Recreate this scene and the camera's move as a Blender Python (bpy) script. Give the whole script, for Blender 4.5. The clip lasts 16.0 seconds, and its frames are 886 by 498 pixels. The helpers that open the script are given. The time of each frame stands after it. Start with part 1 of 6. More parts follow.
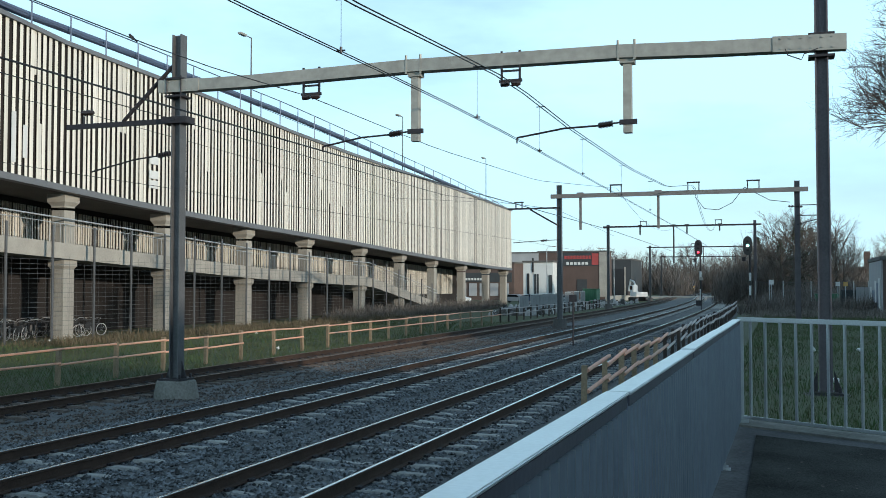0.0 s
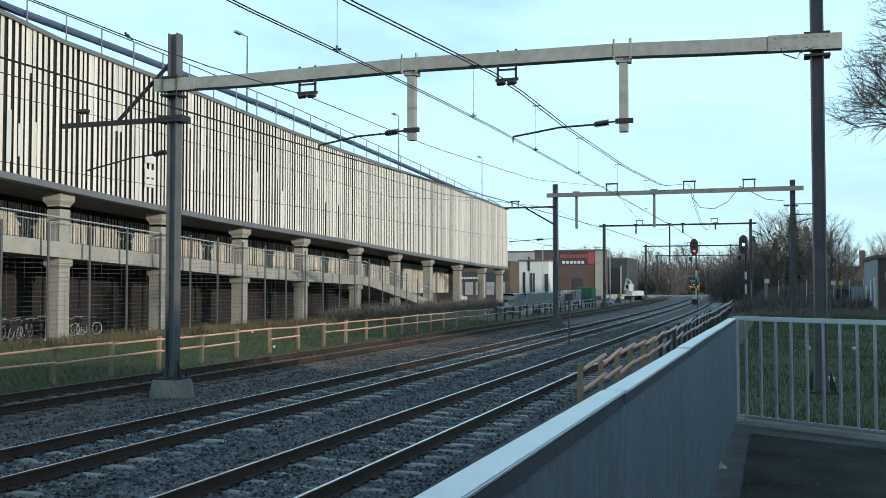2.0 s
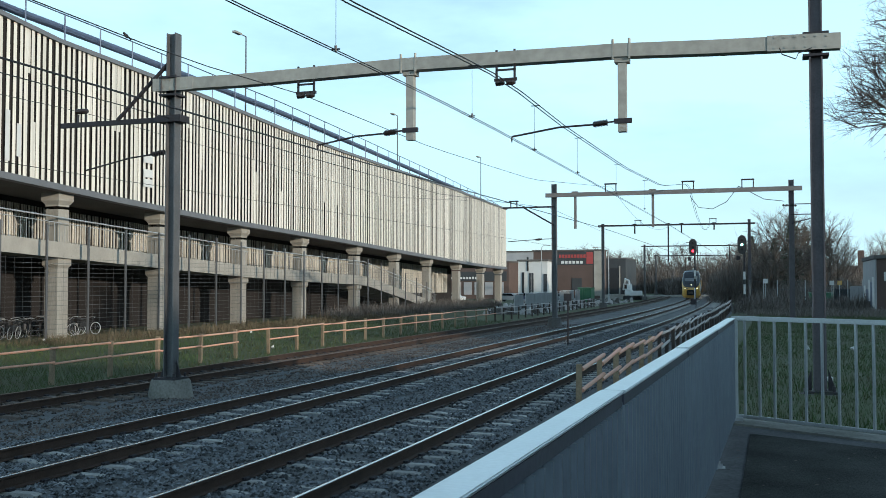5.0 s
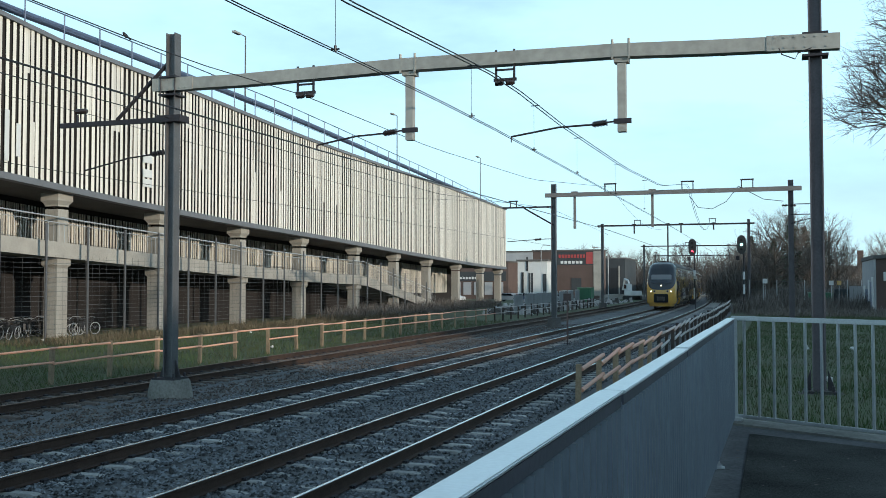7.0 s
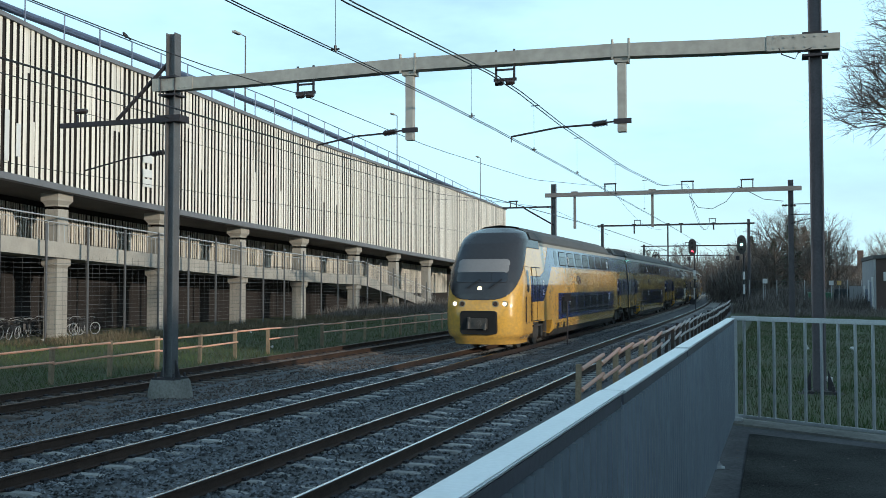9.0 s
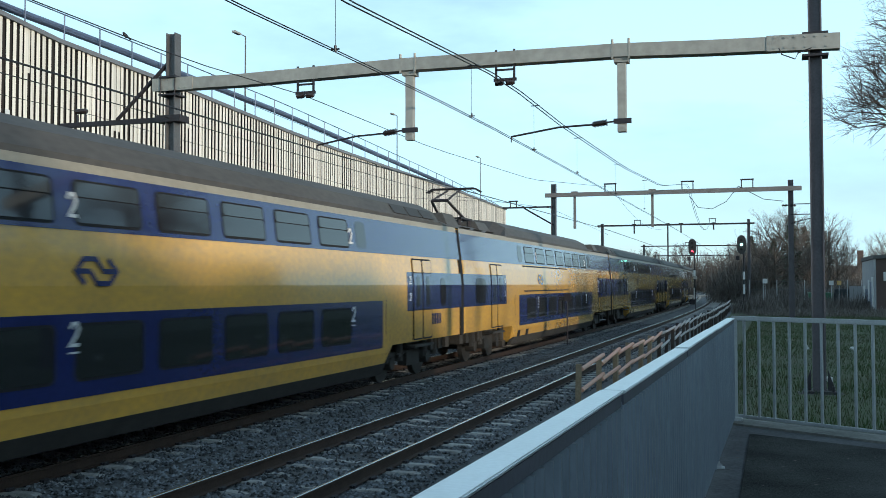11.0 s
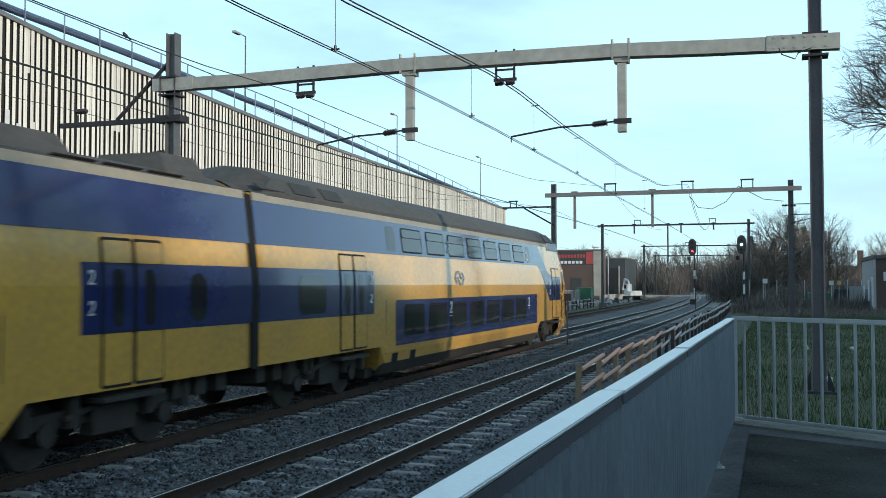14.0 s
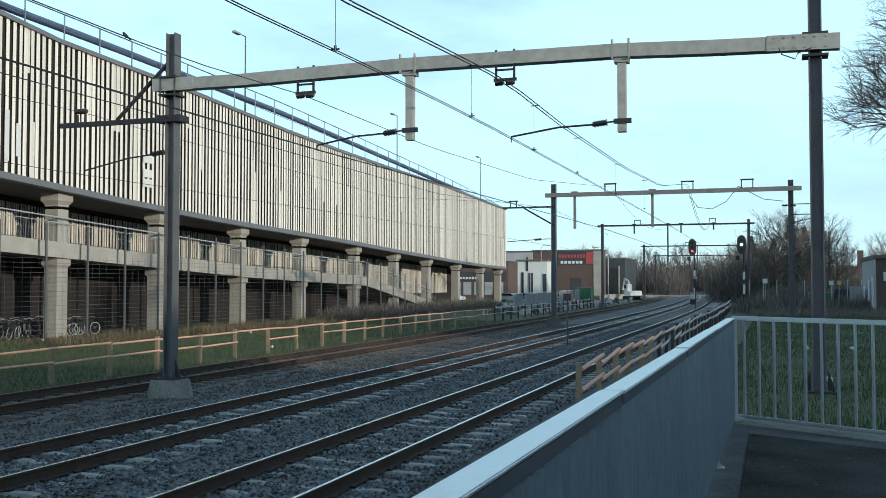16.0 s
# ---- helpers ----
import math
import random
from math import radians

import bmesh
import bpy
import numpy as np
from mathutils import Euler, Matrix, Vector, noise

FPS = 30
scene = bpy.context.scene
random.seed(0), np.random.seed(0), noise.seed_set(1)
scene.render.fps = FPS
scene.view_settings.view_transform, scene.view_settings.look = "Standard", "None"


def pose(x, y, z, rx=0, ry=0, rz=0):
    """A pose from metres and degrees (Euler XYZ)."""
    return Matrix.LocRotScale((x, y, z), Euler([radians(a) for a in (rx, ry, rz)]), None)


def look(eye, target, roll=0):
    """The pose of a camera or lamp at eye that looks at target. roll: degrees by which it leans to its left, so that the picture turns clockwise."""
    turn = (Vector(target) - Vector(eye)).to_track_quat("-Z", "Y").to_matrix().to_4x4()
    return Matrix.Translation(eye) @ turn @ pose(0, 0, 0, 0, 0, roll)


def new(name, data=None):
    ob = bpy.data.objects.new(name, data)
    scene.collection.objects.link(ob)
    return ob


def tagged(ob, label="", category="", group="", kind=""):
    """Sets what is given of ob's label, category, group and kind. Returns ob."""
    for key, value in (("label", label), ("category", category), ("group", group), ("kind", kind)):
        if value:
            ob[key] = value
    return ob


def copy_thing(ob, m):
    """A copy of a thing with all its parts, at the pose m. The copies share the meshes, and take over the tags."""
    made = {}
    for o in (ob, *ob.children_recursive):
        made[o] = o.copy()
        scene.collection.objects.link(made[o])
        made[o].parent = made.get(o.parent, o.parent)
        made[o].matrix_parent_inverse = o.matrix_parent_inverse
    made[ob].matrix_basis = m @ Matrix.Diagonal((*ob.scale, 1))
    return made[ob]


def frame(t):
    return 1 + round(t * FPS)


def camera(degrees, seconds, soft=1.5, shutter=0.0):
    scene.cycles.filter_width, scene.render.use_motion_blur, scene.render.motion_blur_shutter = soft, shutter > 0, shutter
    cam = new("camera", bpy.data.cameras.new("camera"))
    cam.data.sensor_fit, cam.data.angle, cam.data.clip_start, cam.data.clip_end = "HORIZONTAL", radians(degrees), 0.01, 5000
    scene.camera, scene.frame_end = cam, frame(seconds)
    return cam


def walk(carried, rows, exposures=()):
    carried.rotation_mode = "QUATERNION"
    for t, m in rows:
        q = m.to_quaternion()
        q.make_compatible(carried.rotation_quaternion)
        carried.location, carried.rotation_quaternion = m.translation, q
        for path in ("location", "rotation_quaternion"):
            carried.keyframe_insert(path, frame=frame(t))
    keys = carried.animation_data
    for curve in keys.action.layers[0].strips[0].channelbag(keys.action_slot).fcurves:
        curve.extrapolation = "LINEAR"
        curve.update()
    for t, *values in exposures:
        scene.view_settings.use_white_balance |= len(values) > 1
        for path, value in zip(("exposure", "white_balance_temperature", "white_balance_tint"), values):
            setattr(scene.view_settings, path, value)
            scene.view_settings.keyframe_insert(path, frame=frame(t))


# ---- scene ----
SKY, SUN, CLOUD, EXPOSURE = 0.15, 3.5, 7.4, (0.0, 5900, 7)
# ------------------------------------------------------------ camera
cam = camera(48.82, 16.0, 0.8, 0.12)
EYE = (5.799, 0.0, 2.357)


def view(dx, dy):
    """The camera's pose, turned by small angles in degrees to the left and up."""
    return pose(*EYE, 92.045 + dy, 0, 18.695 + dx)


walk(cam, [(0.0, view(0.330, 0.066)), (0.5, view(0.265, 0.025)), (1.0, view(0.175, 0.004)), (1.5, view(0.150, 0.0)),
           (2.0, view(0.100, 0.0)), (2.5, view(0.098, 0.0)), (3.0, view(0.055, 0.0)), (4.0, view(0.045, 0.0)),
           (6.3, view(0.002, 0.0)), (7.0, view(0, 0)), (16.0, view(0, 0))], [(0.0, *EXPOSURE), (16.0, *EXPOSURE)])

# ------------------------------------------------------------ sky and sun
SUN_EL, SUN_AZ = 9.0, 118.0   # degrees; azimuth clockwise from +y
world = bpy.data.worlds.new("sky")
scene.world = world
world.use_nodes = True
wn, wl = world.node_tree.nodes, world.node_tree.links
sky = wn.new("ShaderNodeTexSky")
sky.sky_type, sky.sun_disc = "NISHITA", False
sky.sun_elevation, sky.sun_rotation = radians(SUN_EL + 6), radians(SUN_AZ)
sky.air_density, sky.dust_density, sky.ozone_density = 1.0, 0.6, 1.6
co = wn.new("ShaderNodeTexCoord")
mp = wn.new("ShaderNodeMapping")
mp.inputs["Scale"].default_value = (1.0, 1.0, 3.2)
cl = wn.new("ShaderNodeTexNoise")
cl.inputs["Scale"].default_value, cl.inputs["Detail"].default_value, cl.inputs["Roughness"].default_value = 2.3, 7, 0.55
cr = wn.new("ShaderNodeValToRGB")
cr.color_ramp.elements[0].position, cr.color_ramp.elements[1].position = 0.16, 0.56
mx = wn.new("ShaderNodeMix")
mx.data_type = "RGBA"
mx.inputs["B"].default_value = (CLOUD * 0.69, CLOUD * 1.0, CLOUD * 1.10, 1)
wl.new(co.outputs["Generated"], mp.inputs["Vector"])
wl.new(mp.outputs["Vector"], cl.inputs["Vector"])
wl.new(cl.outputs["Fac"], cr.inputs["Fac"])
sep = wn.new("ShaderNodeSeparateXYZ")
thin_out = wn.new("ShaderNodeMapRange")
thin_out.inputs["From Min"].default_value, thin_out.inputs["From Max"].default_value = 0.22, 0.75
thin_out.inputs["To Min"].default_value, thin_out.inputs["To Max"].default_value = 1.0, 0.25
cover = wn.new("ShaderNodeMath")
cover.operation = "MULTIPLY"
wl.new(co.outputs["Generated"], sep.inputs["Vector"])
wl.new(sep.outputs["Z"], thin_out.inputs["Value"])
wl.new(cr.outputs["Color"], cover.inputs[0])
wl.new(thin_out.outputs["Result"], cover.inputs[1])
wl.new(cover.outputs[0], mx.inputs["Factor"])
wl.new(sky.outputs["Color"], mx.inputs["A"])
wl.new(mx.outputs["Result"], wn["Background"].inputs["Color"])
wn["Background"].inputs["Strength"].default_value = SKY

sun = new("sun", bpy.data.lights.new("sun", "SUN"))
sun.data.energy, sun.data.angle, sun.data.color = SUN, radians(0.9), (1.0, 0.84, 0.64)
_a, _e = radians(SUN_AZ), radians(SUN_EL)
sun.matrix_world = look((math.sin(_a) * math.cos(_e) * 50, math.cos(_a) * math.cos(_e) * 50, math.sin(_e) * 50), (0, 0, 0))


# ------------------------------------------------------------ materials
def mat(name, col, rough=0.6, metal=0.0, vary=0.25, scale=3.0, fine=40.0, bump=0.15, tint=None, island=0.0, obj=0.0, spec=0.5, stretch=(1, 1, 1), coat=0.0):
    """A painted or natural surface: colour with stains at a coarse and grain at a fine scale, and relief."""
    m = bpy.data.materials.new(name)
    m.use_nodes = True
    n, l = m.node_tree.nodes, m.node_tree.links
    b = n["Principled BSDF"]
    b.inputs["Roughness"].default_value, b.inputs["Metallic"].default_value = rough, metal
    b.inputs["Specular IOR Level"].default_value = spec
    b.inputs["Coat Weight"].default_value, b.inputs["Coat IOR"].default_value, b.inputs["Coat Roughness"].default_value = coat, 1.37, 0.07
    tc = n.new("ShaderNodeTexCoord")
    mpn = n.new("ShaderNodeMapping")
    mpn.inputs["Scale"].default_value = stretch
    l.new(tc.outputs["Object"], mpn.inputs["Vector"])
    n1 = n.new("ShaderNodeTexNoise")
    n1.inputs["Scale"].default_value, n1.inputs["Detail"].default_value = scale, 5
    n2 = n.new("ShaderNodeTexNoise")
    n2.inputs["Scale"].default_value, n2.inputs["Detail"].default_value = fine, 3
    l.new(mpn.outputs["Vector"], n1.inputs["Vector"])
    l.new(mpn.outputs["Vector"], n2.inputs["Vector"])
    add = n.new("ShaderNodeMath")
    add.operation = "ADD"
    l.new(n1.outputs["Fac"], add.inputs[0])
    l.new(n2.outputs["Fac"], add.inputs[1])
    last = add.outputs[0]
    for source, amount in ((("ShaderNodeNewGeometry", "Random Per Island"), island), (("ShaderNodeObjectInfo", "Random"), obj)):
        if amount:
            g = n.new(source[0])
            mu = n.new("ShaderNodeMath")
            mu.operation = "MULTIPLY_ADD"
            mu.inputs[1].default_value = amount
            l.new(g.outputs[source[1]], mu.inputs[0])
            l.new(last, mu.inputs[2])
            sb = n.new("ShaderNodeMath")
            sb.operation = "SUBTRACT"
            sb.inputs[1].default_value = amount / 2
            l.new(mu.outputs[0], sb.inputs[0])
            last = sb.outputs[0]
    mr = n.new("ShaderNodeMapRange")
    mr.inputs["From Min"].default_value, mr.inputs["From Max"].default_value = 0.6, 1.4
    l.new(last, mr.inputs["Value"])
    mix = n.new("ShaderNodeMix")
    mix.data_type = "RGBA"
    dark = tint or tuple(c * (1 - vary) for c in col)
    mix.inputs["A"].default_value = (*dark, 1)
    mix.inputs["B"].default_value = (*[min(1, c * (1 + vary * 0.6)) for c in col], 1)
    l.new(mr.outputs["Result"], mix.inputs["Factor"])
    l.new(mix.outputs["Result"], b.inputs["Base Color"])
    if bump:
        bp = n.new("ShaderNodeBump")
        bp.inputs["Strength"].default_value, bp.inputs["Distance"].default_value = bump, 0.02
        l.new(n2.outputs["Fac"], bp.inputs["Height"])
        l.new(bp.outputs["Normal"], b.inputs["Normal"])
    return m


def glow(name, col, strength):
    m = bpy.data.materials.new(name)
    m.use_nodes = True
    b = m.node_tree.nodes["Principled BSDF"]
    b.inputs["Base Color"].default_value = (*col, 1)
    b.inputs["Emission Color"].default_value, b.inputs["Emission Strength"].default_value = (*col, 1), strength
    return m


GRASS = mat("grass", (0.045, 0.068, 0.022), 0.9, 0, 0.45, 0.35, 9, 0.4, tint=(0.052, 0.046, 0.024))
GRASS_BLADE = mat("grass_blade", (0.036, 0.078, 0.018), 0.8, 0, 0.4, 0.5, 12, 0, tint=(0.07, 0.062, 0.028), island=0.5)
EARTH = mat("earth", (0.10, 0.085, 0.06), 0.95, 0, 0.4, 0.5, 14, 0.5)
BALLAST = mat("ballast", (0.115, 0.117, 0.120), 0.9, 0, 0.55, 1.2, 26, 1.0, tint=(0.035, 0.034, 0.034))
STONE = mat("ballast_stone", (0.135, 0.145, 0.158), 0.8, 0, 0.5, 2, 30, 0.3, tint=(0.018, 0.018, 0.018), island=1.1)
STONE_RUST = mat("rusty_stone", (0.10, 0.082, 0.07), 0.9, 0, 0.5, 2, 30, 0.3, tint=(0.03, 0.022, 0.018), island=0.9)
SLEEPER = mat("sleeper_concrete", (0.36, 0.35, 0.33), 0.85, 0, 0.45, 2, 30, 0.3, obj=0.5, island=0.4)
SLEEPER_OLD = mat("sleeper_old", (0.13, 0.105, 0.09), 0.9, 0, 0.4, 2, 30, 0.3, obj=0.5, island=0.5)
RUST = mat("rail_rust", (0.055, 0.032, 0.022), 0.8, 0.2, 0.4, 4, 40, 0.3)
RAIL_TOP = mat("rail_polished", (0.62, 0.62, 0.63), 0.20, 1.0, 0.12, 3, 50, 0.05)
RAIL_DULL = mat("rail_dull", (0.20, 0.13, 0.09), 0.55, 0.6, 0.3, 3, 50, 0.1)
STEEL = mat("mast_steel", (0.13, 0.13, 0.135), 0.6, 0.35, 0.3, 2.5, 30, 0.15)
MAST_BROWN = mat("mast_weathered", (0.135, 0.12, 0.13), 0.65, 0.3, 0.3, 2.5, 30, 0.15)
BEAM = mat("beam_galvanised", (0.36, 0.345, 0.31), 0.6, 0.3, 0.28, 1.4, 6, 0.12)
IRON = mat("dark_iron", (0.045, 0.04, 0.045), 0.6, 0.5, 0.3, 6, 50, 0.1)
CERAMIC = mat("insulator_ceramic", (0.035, 0.025, 0.023), 0.25, 0, 0.2, 8, 40, 0)
COPPER = mat("wire_copper", (0.05, 0.05, 0.055), 0.5, 0.7, 0.2, 8, 40, 0)
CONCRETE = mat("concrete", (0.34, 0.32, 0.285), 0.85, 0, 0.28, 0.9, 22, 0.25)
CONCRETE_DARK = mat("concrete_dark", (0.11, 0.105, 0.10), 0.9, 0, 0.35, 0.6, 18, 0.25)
SLAT = mat("cladding_slat", (0.70, 0.66, 0.59), 0.55, 0, 0.26, 0.5, 12, 0.08, obj=0.5, island=0.4, stretch=(1, 1, 0.25))
SHADE_WALL = mat("shade_backing", (0.022, 0.018, 0.017), 0.9, 0, 0.3, 1, 12, 0.1)
TRIM = mat("fascia_grey", (0.19, 0.19, 0.20), 0.55, 0.4, 0.2, 1, 20, 0.08)
BLUEPIPE = mat("blue_grey_pipe", (0.10, 0.13, 0.20), 0.5, 0.3, 0.2, 1, 20, 0.05)
GALV = mat("galvanised_tube", (0.49, 0.50, 0.51), 0.42, 0.4, 0.2, 5, 60, 0.08)
PANEL = mat("fence_sheet", (0.27, 0.31, 0.365), 0.38, 0.6, 0.22, 1.6, 30, 0.06, stretch=(1, 1, 0.35))
CAP = mat("fence_cap", (0.66, 0.68, 0.70), 0.34, 0.6, 0.12, 4, 60, 0.06)
CAP_SHADE = mat("cap_edge_shade", (0.10, 0.10, 0.125), 0.5, 0.4, 0.25, 3, 40, 0.05)
FOOTING = mat("footing_concrete", (0.20, 0.19, 0.17), 0.9, 0, 0.45, 1.6, 20, 0.3, tint=(0.085, 0.085, 0.07))
ASPHALT = mat("asphalt", (0.055, 0.055, 0.051), 0.95, 0, 0.75, 1.6, 60, 1.0, tint=(0.010, 0.012, 0.009), spec=0.1)
PAVE = mat("paving", (0.10, 0.10, 0.103), 0.9, 0, 0.5, 2.0, 30, 0.4, spec=0.2)
ORANGE = mat("faded_orange_rail", (0.62, 0.30, 0.20), 0.6, 0, 0.35, 5, 40, 0.15, tint=(0.50, 0.31, 0.23), obj=0.5)
POSTWOOD = mat("fence_post_timber", (0.27, 0.20, 0.13), 0.85, 0, 0.4, 4, 30, 0.3, obj=0.5)
YELLOW = mat("train_yellow", (0.66, 0.36, 0.055), 0.25, 0, 0.16, 0.6, 10, 0.006, tint=(0.40, 0.245, 0.075), spec=0.3, coat=1.0)
BLUE = mat("train_blue", (0.013, 0.020, 0.10), 0.25, 0, 0.25, 0.8, 12, 0.006, spec=0.3, coat=1.0)
CREAM = mat("train_cream", (0.29, 0.255, 0.195), 0.4, 0, 0.25, 0.8, 12, 0.01)
ROOF = mat("train_roof", (0.075, 0.067, 0.06), 0.65, 0.1, 0.4, 0.9, 10, 0.05, stretch=(1, 0.5, 1))
VENT = mat("roof_louvre", (0.040, 0.038, 0.037), 0.65, 0.1, 0.3, 3, 25, 0.1)
SKIRT = mat("train_underframe", (0.045, 0.04, 0.035), 0.8, 0.2, 0.4, 3, 25, 0.2)
SEAM = mat("train_seam", (0.014, 0.014, 0.015), 0.8, 0, 0.2, 3, 25, 0, spec=0.25)
TOPGLASS = mat("tilted_top_glass", (0.03, 0.035, 0.04), 0.08, 0, 0.1, 1, 10, 0, spec=0.9)
GLASS = mat("train_glass", (0.018, 0.02, 0.024), 0.06, 0, 0.1, 1, 10, 0, spec=0.9)
MASK = mat("train_front_mask", (0.035, 0.037, 0.042), 0.22, 0, 0.15, 1, 10, 0)
WHITE = mat("white_paint", (0.62, 0.62, 0.61), 0.6, 0, 0.12, 1, 20, 0.05)
BLACKP = mat("black_paint", (0.02, 0.02, 0.022), 0.5, 0, 0.2, 4, 30, 0)
# far stretch of the orange rails: greying shade and pale highlights as base colour
FAR_RAIL_TONE = mat("far_rail_light_shade", (0.46, 0.42, 0.40), 0.75, 0, 0.35, 4, 30, 0.15, obj=0.5)
DARKPOST = mat("dark_far_post", (0.06, 0.045, 0.038), 0.85, 0, 0.4, 4, 30, 0.2, obj=0.5)
REDP = mat("red_paint", (0.36, 0.06, 0.055), 0.5, 0, 0.2, 2, 30, 0)
BRICK = mat("brick_far", (0.105, 0.072, 0.062), 0.9, 0, 0.25, 0.5, 12, 0.1)
WALLGREY = mat("grey_wall", (0.36, 0.36, 0.37), 0.8, 0, 0.2, 0.4, 10, 0.05)
DARKHALL = mat("dark_hall", (0.045, 0.05, 0.055), 0.8, 0, 0.3, 0.4, 10, 0.05)
BARK = mat("bark", (0.10, 0.08, 0.065), 0.9, 0, 0.4, 4, 30, 0.3)
TWIG = mat("twig", (0.17, 0.145, 0.13), 0.9, 0, 0.4, 3, 20, 0, island=0.4)
BIRCHTWIG = mat("birch_twig", (0.05, 0.04, 0.042), 0.9, 0, 0.3, 3, 20, 0)
LEAF = mat("evergreen_needles", (0.035, 0.05, 0.022), 0.8, 0, 0.5, 1, 10, 0, island=0.6)
BRUSH = mat("brushwood", (0.18, 0.155, 0.14), 0.9, 0, 0.5, 1, 10, 0, tint=(0.065, 0.055, 0.044), island=0.7)
RUBBLE = mat("broken_concrete", (0.34, 0.33, 0.32), 0.9, 0, 0.5, 1, 15, 0.3, tint=(0.06, 0.055, 0.05), island=1.2)
GREENP = mat("green_container", (0.05, 0.15, 0.08), 0.6, 0, 0.2, 2, 20, 0.05)
TARP = mat("site_sheet", (0.16, 0.165, 0.17), 0.7, 0, 0.5, 1, 15, 0.2, obj=0.5, island=0.9)
LAMP_ON = glow("headlight", (1.0, 0.83, 0.48), 3.0)
LAMP_RING = mat("lamp_ring", (0.30, 0.26, 0.18), 0.35, 0.4, 0.2, 6, 40, 0.02)
TAIL_OFF = mat("unlit_tail_lamp", (0.045, 0.022, 0.016), 0.25, 0, 0.2, 6, 40, 0)
COUPLER = mat("coupler_iron", (0.07, 0.065, 0.06), 0.6, 0.3, 0.4, 6, 40, 0.2)
RED_ON = glow("red_lens", (1.0, 0.03, 0.05), 6.0)
GREEN_ON = glow("green_lens", (0.35, 1.0, 0.75), 7.0)


# ------------------------------------------------------------ mesh helpers
def box(bm, x0, x1, y0, y1, z0, z1, m=None):
    v = [bm.verts.new((x, y, z)) for x in (x0, x1) for y in (y0, y1) for z in (z0, z1)]
    if m is not None:
        for p in v:
            p.co = m @ p.co
    for f in ((0, 1, 3, 2), (4, 6, 7, 5), (0, 4, 5, 1), (2, 3, 7, 6), (0, 2, 6, 4), (1, 5, 7, 3)):
        bm.faces.new([v[i] for i in f])
    return v


def rod(bm, a, b, r0, r1=None, n=8, caps=True):
    """A round bar from a to b."""
    a, b = Vector(a), Vector(b)
    r1 = r0 if r1 is None else r1
    d = (b - a).normalized()
    u = d.orthogonal().normalized()
    w = d.cross(u)
    rings = []
    for p, r in ((a, r0), (b, r1)):
        rings.append([bm.verts.new(p + (u * math.cos(k * math.tau / n) + w * math.sin(k * math.tau / n)) * r) for k in range(n)])
    for k in range(n):
        bm.faces.new((rings[0][k], rings[0][(k + 1) % n], rings[1][(k + 1) % n], rings[1][k]))
    if caps:
        bm.faces.new(rings[0][::-1])
        bm.faces.new(rings[1])


def tube(bm, pts, r, n=6):
    """A round bar along a line of points."""
    pts = [Vector(p) for p in pts]
    rings = []
    for i, p in enumerate(pts):
        d = (pts[min(i + 1, len(pts) - 1)] - pts[max(i - 1, 0)]).normalized()
        u = d.cross(Vector((0, 0, 1)))
        u = u.normalized() if u.length > 1e-3 else Vector((1, 0, 0))
        w = u.cross(d)
        rings.append([bm.verts.new(p + (u * math.cos(k * math.tau / n) + w * math.sin(k * math.tau / n)) * r) for k in range(n)])
    for a, b in zip(rings, rings[1:]):
        for k in range(n):
            bm.faces.new((a[k], a[(k + 1) % n], b[(k + 1) % n], b[k]))
    bm.faces.new(rings[0][::-1])
    bm.faces.new(rings[-1])


def sweep(bm, outline, stations):
    """A closed outline of (x, z) swept through stations of (dx, y, dz)."""
    rings = [[bm.verts.new((x + dx, y, z + dz)) for x, z in outline] for dx, y, dz in stations]
    n = len(outline)
    for a, b in zip(rings, rings[1:]):
        for k in range(n):
            bm.faces.new((a[k], a[(k + 1) % n], b[(k + 1) % n], b[k]))
    bm.faces.new(rings[0])
    bm.faces.new(rings[-1][::-1])


def prism(bm, outline, d0, d1, place):
    """A flat outline given thickness; place turns (u, v, depth) into a point."""
    a = [bm.verts.new(place(u, v, d0)) for u, v in outline]
    b = [bm.verts.new(place(u, v, d1)) for u, v in outline]
    n = len(outline)
    bm.faces.new(a[::-1])
    bm.faces.new(b)
    for k in range(n):
        bm.faces.new((a[k], a[(k + 1) % n], b[(k + 1) % n], b[k]))


def mesh_of(name, bm, material, smooth=False):
    bmesh.ops.recalc_face_normals(bm, faces=bm.faces)
    me = bpy.data.meshes.new(name)
    bm.to_mesh(me)
    bm.free()
    me.materials.append(material)
    if smooth:
        for p in me.polygons:
            p.use_smooth = True
    return me


def part(name, bm, material, parent=None, label="", smooth=False, kind=""):
    """Links a bmesh as one mesh object under a thing or under a part."""
    ob = new(name, mesh_of(name, bm, material, smooth))
    if parent:
        ob.parent = parent
    return tagged(ob, label=label, kind=kind)


def share(name, me, parent, loc, rot=(0, 0, 0), scale=(1, 1, 1)):
    ob = new(name, me)
    ob.parent, ob.location, ob.rotation_euler, ob.scale = parent, loc, rot, scale
    return ob


def thing(name, label, category, group="", kind="", at=(0, 0, 0)):
    ob = new(name)
    ob.empty_display_size = 0.2
    ob.location = at
    return tagged(ob, label, category, group, kind)


def plain(name, points, faces, material):
    me = bpy.data.meshes.new(name)
    me.from_pydata(points, [], faces)
    me.materials.append(material)
    return new(name, me)


def bend(y):
    """How far the line has swung to the left at y."""
    return -0.000266 * max(0.0, y - 60.0) ** 2


def lerp_table(table, y):
    return float(np.interp(y, [a for a, _ in table], [b for _, b in table]))


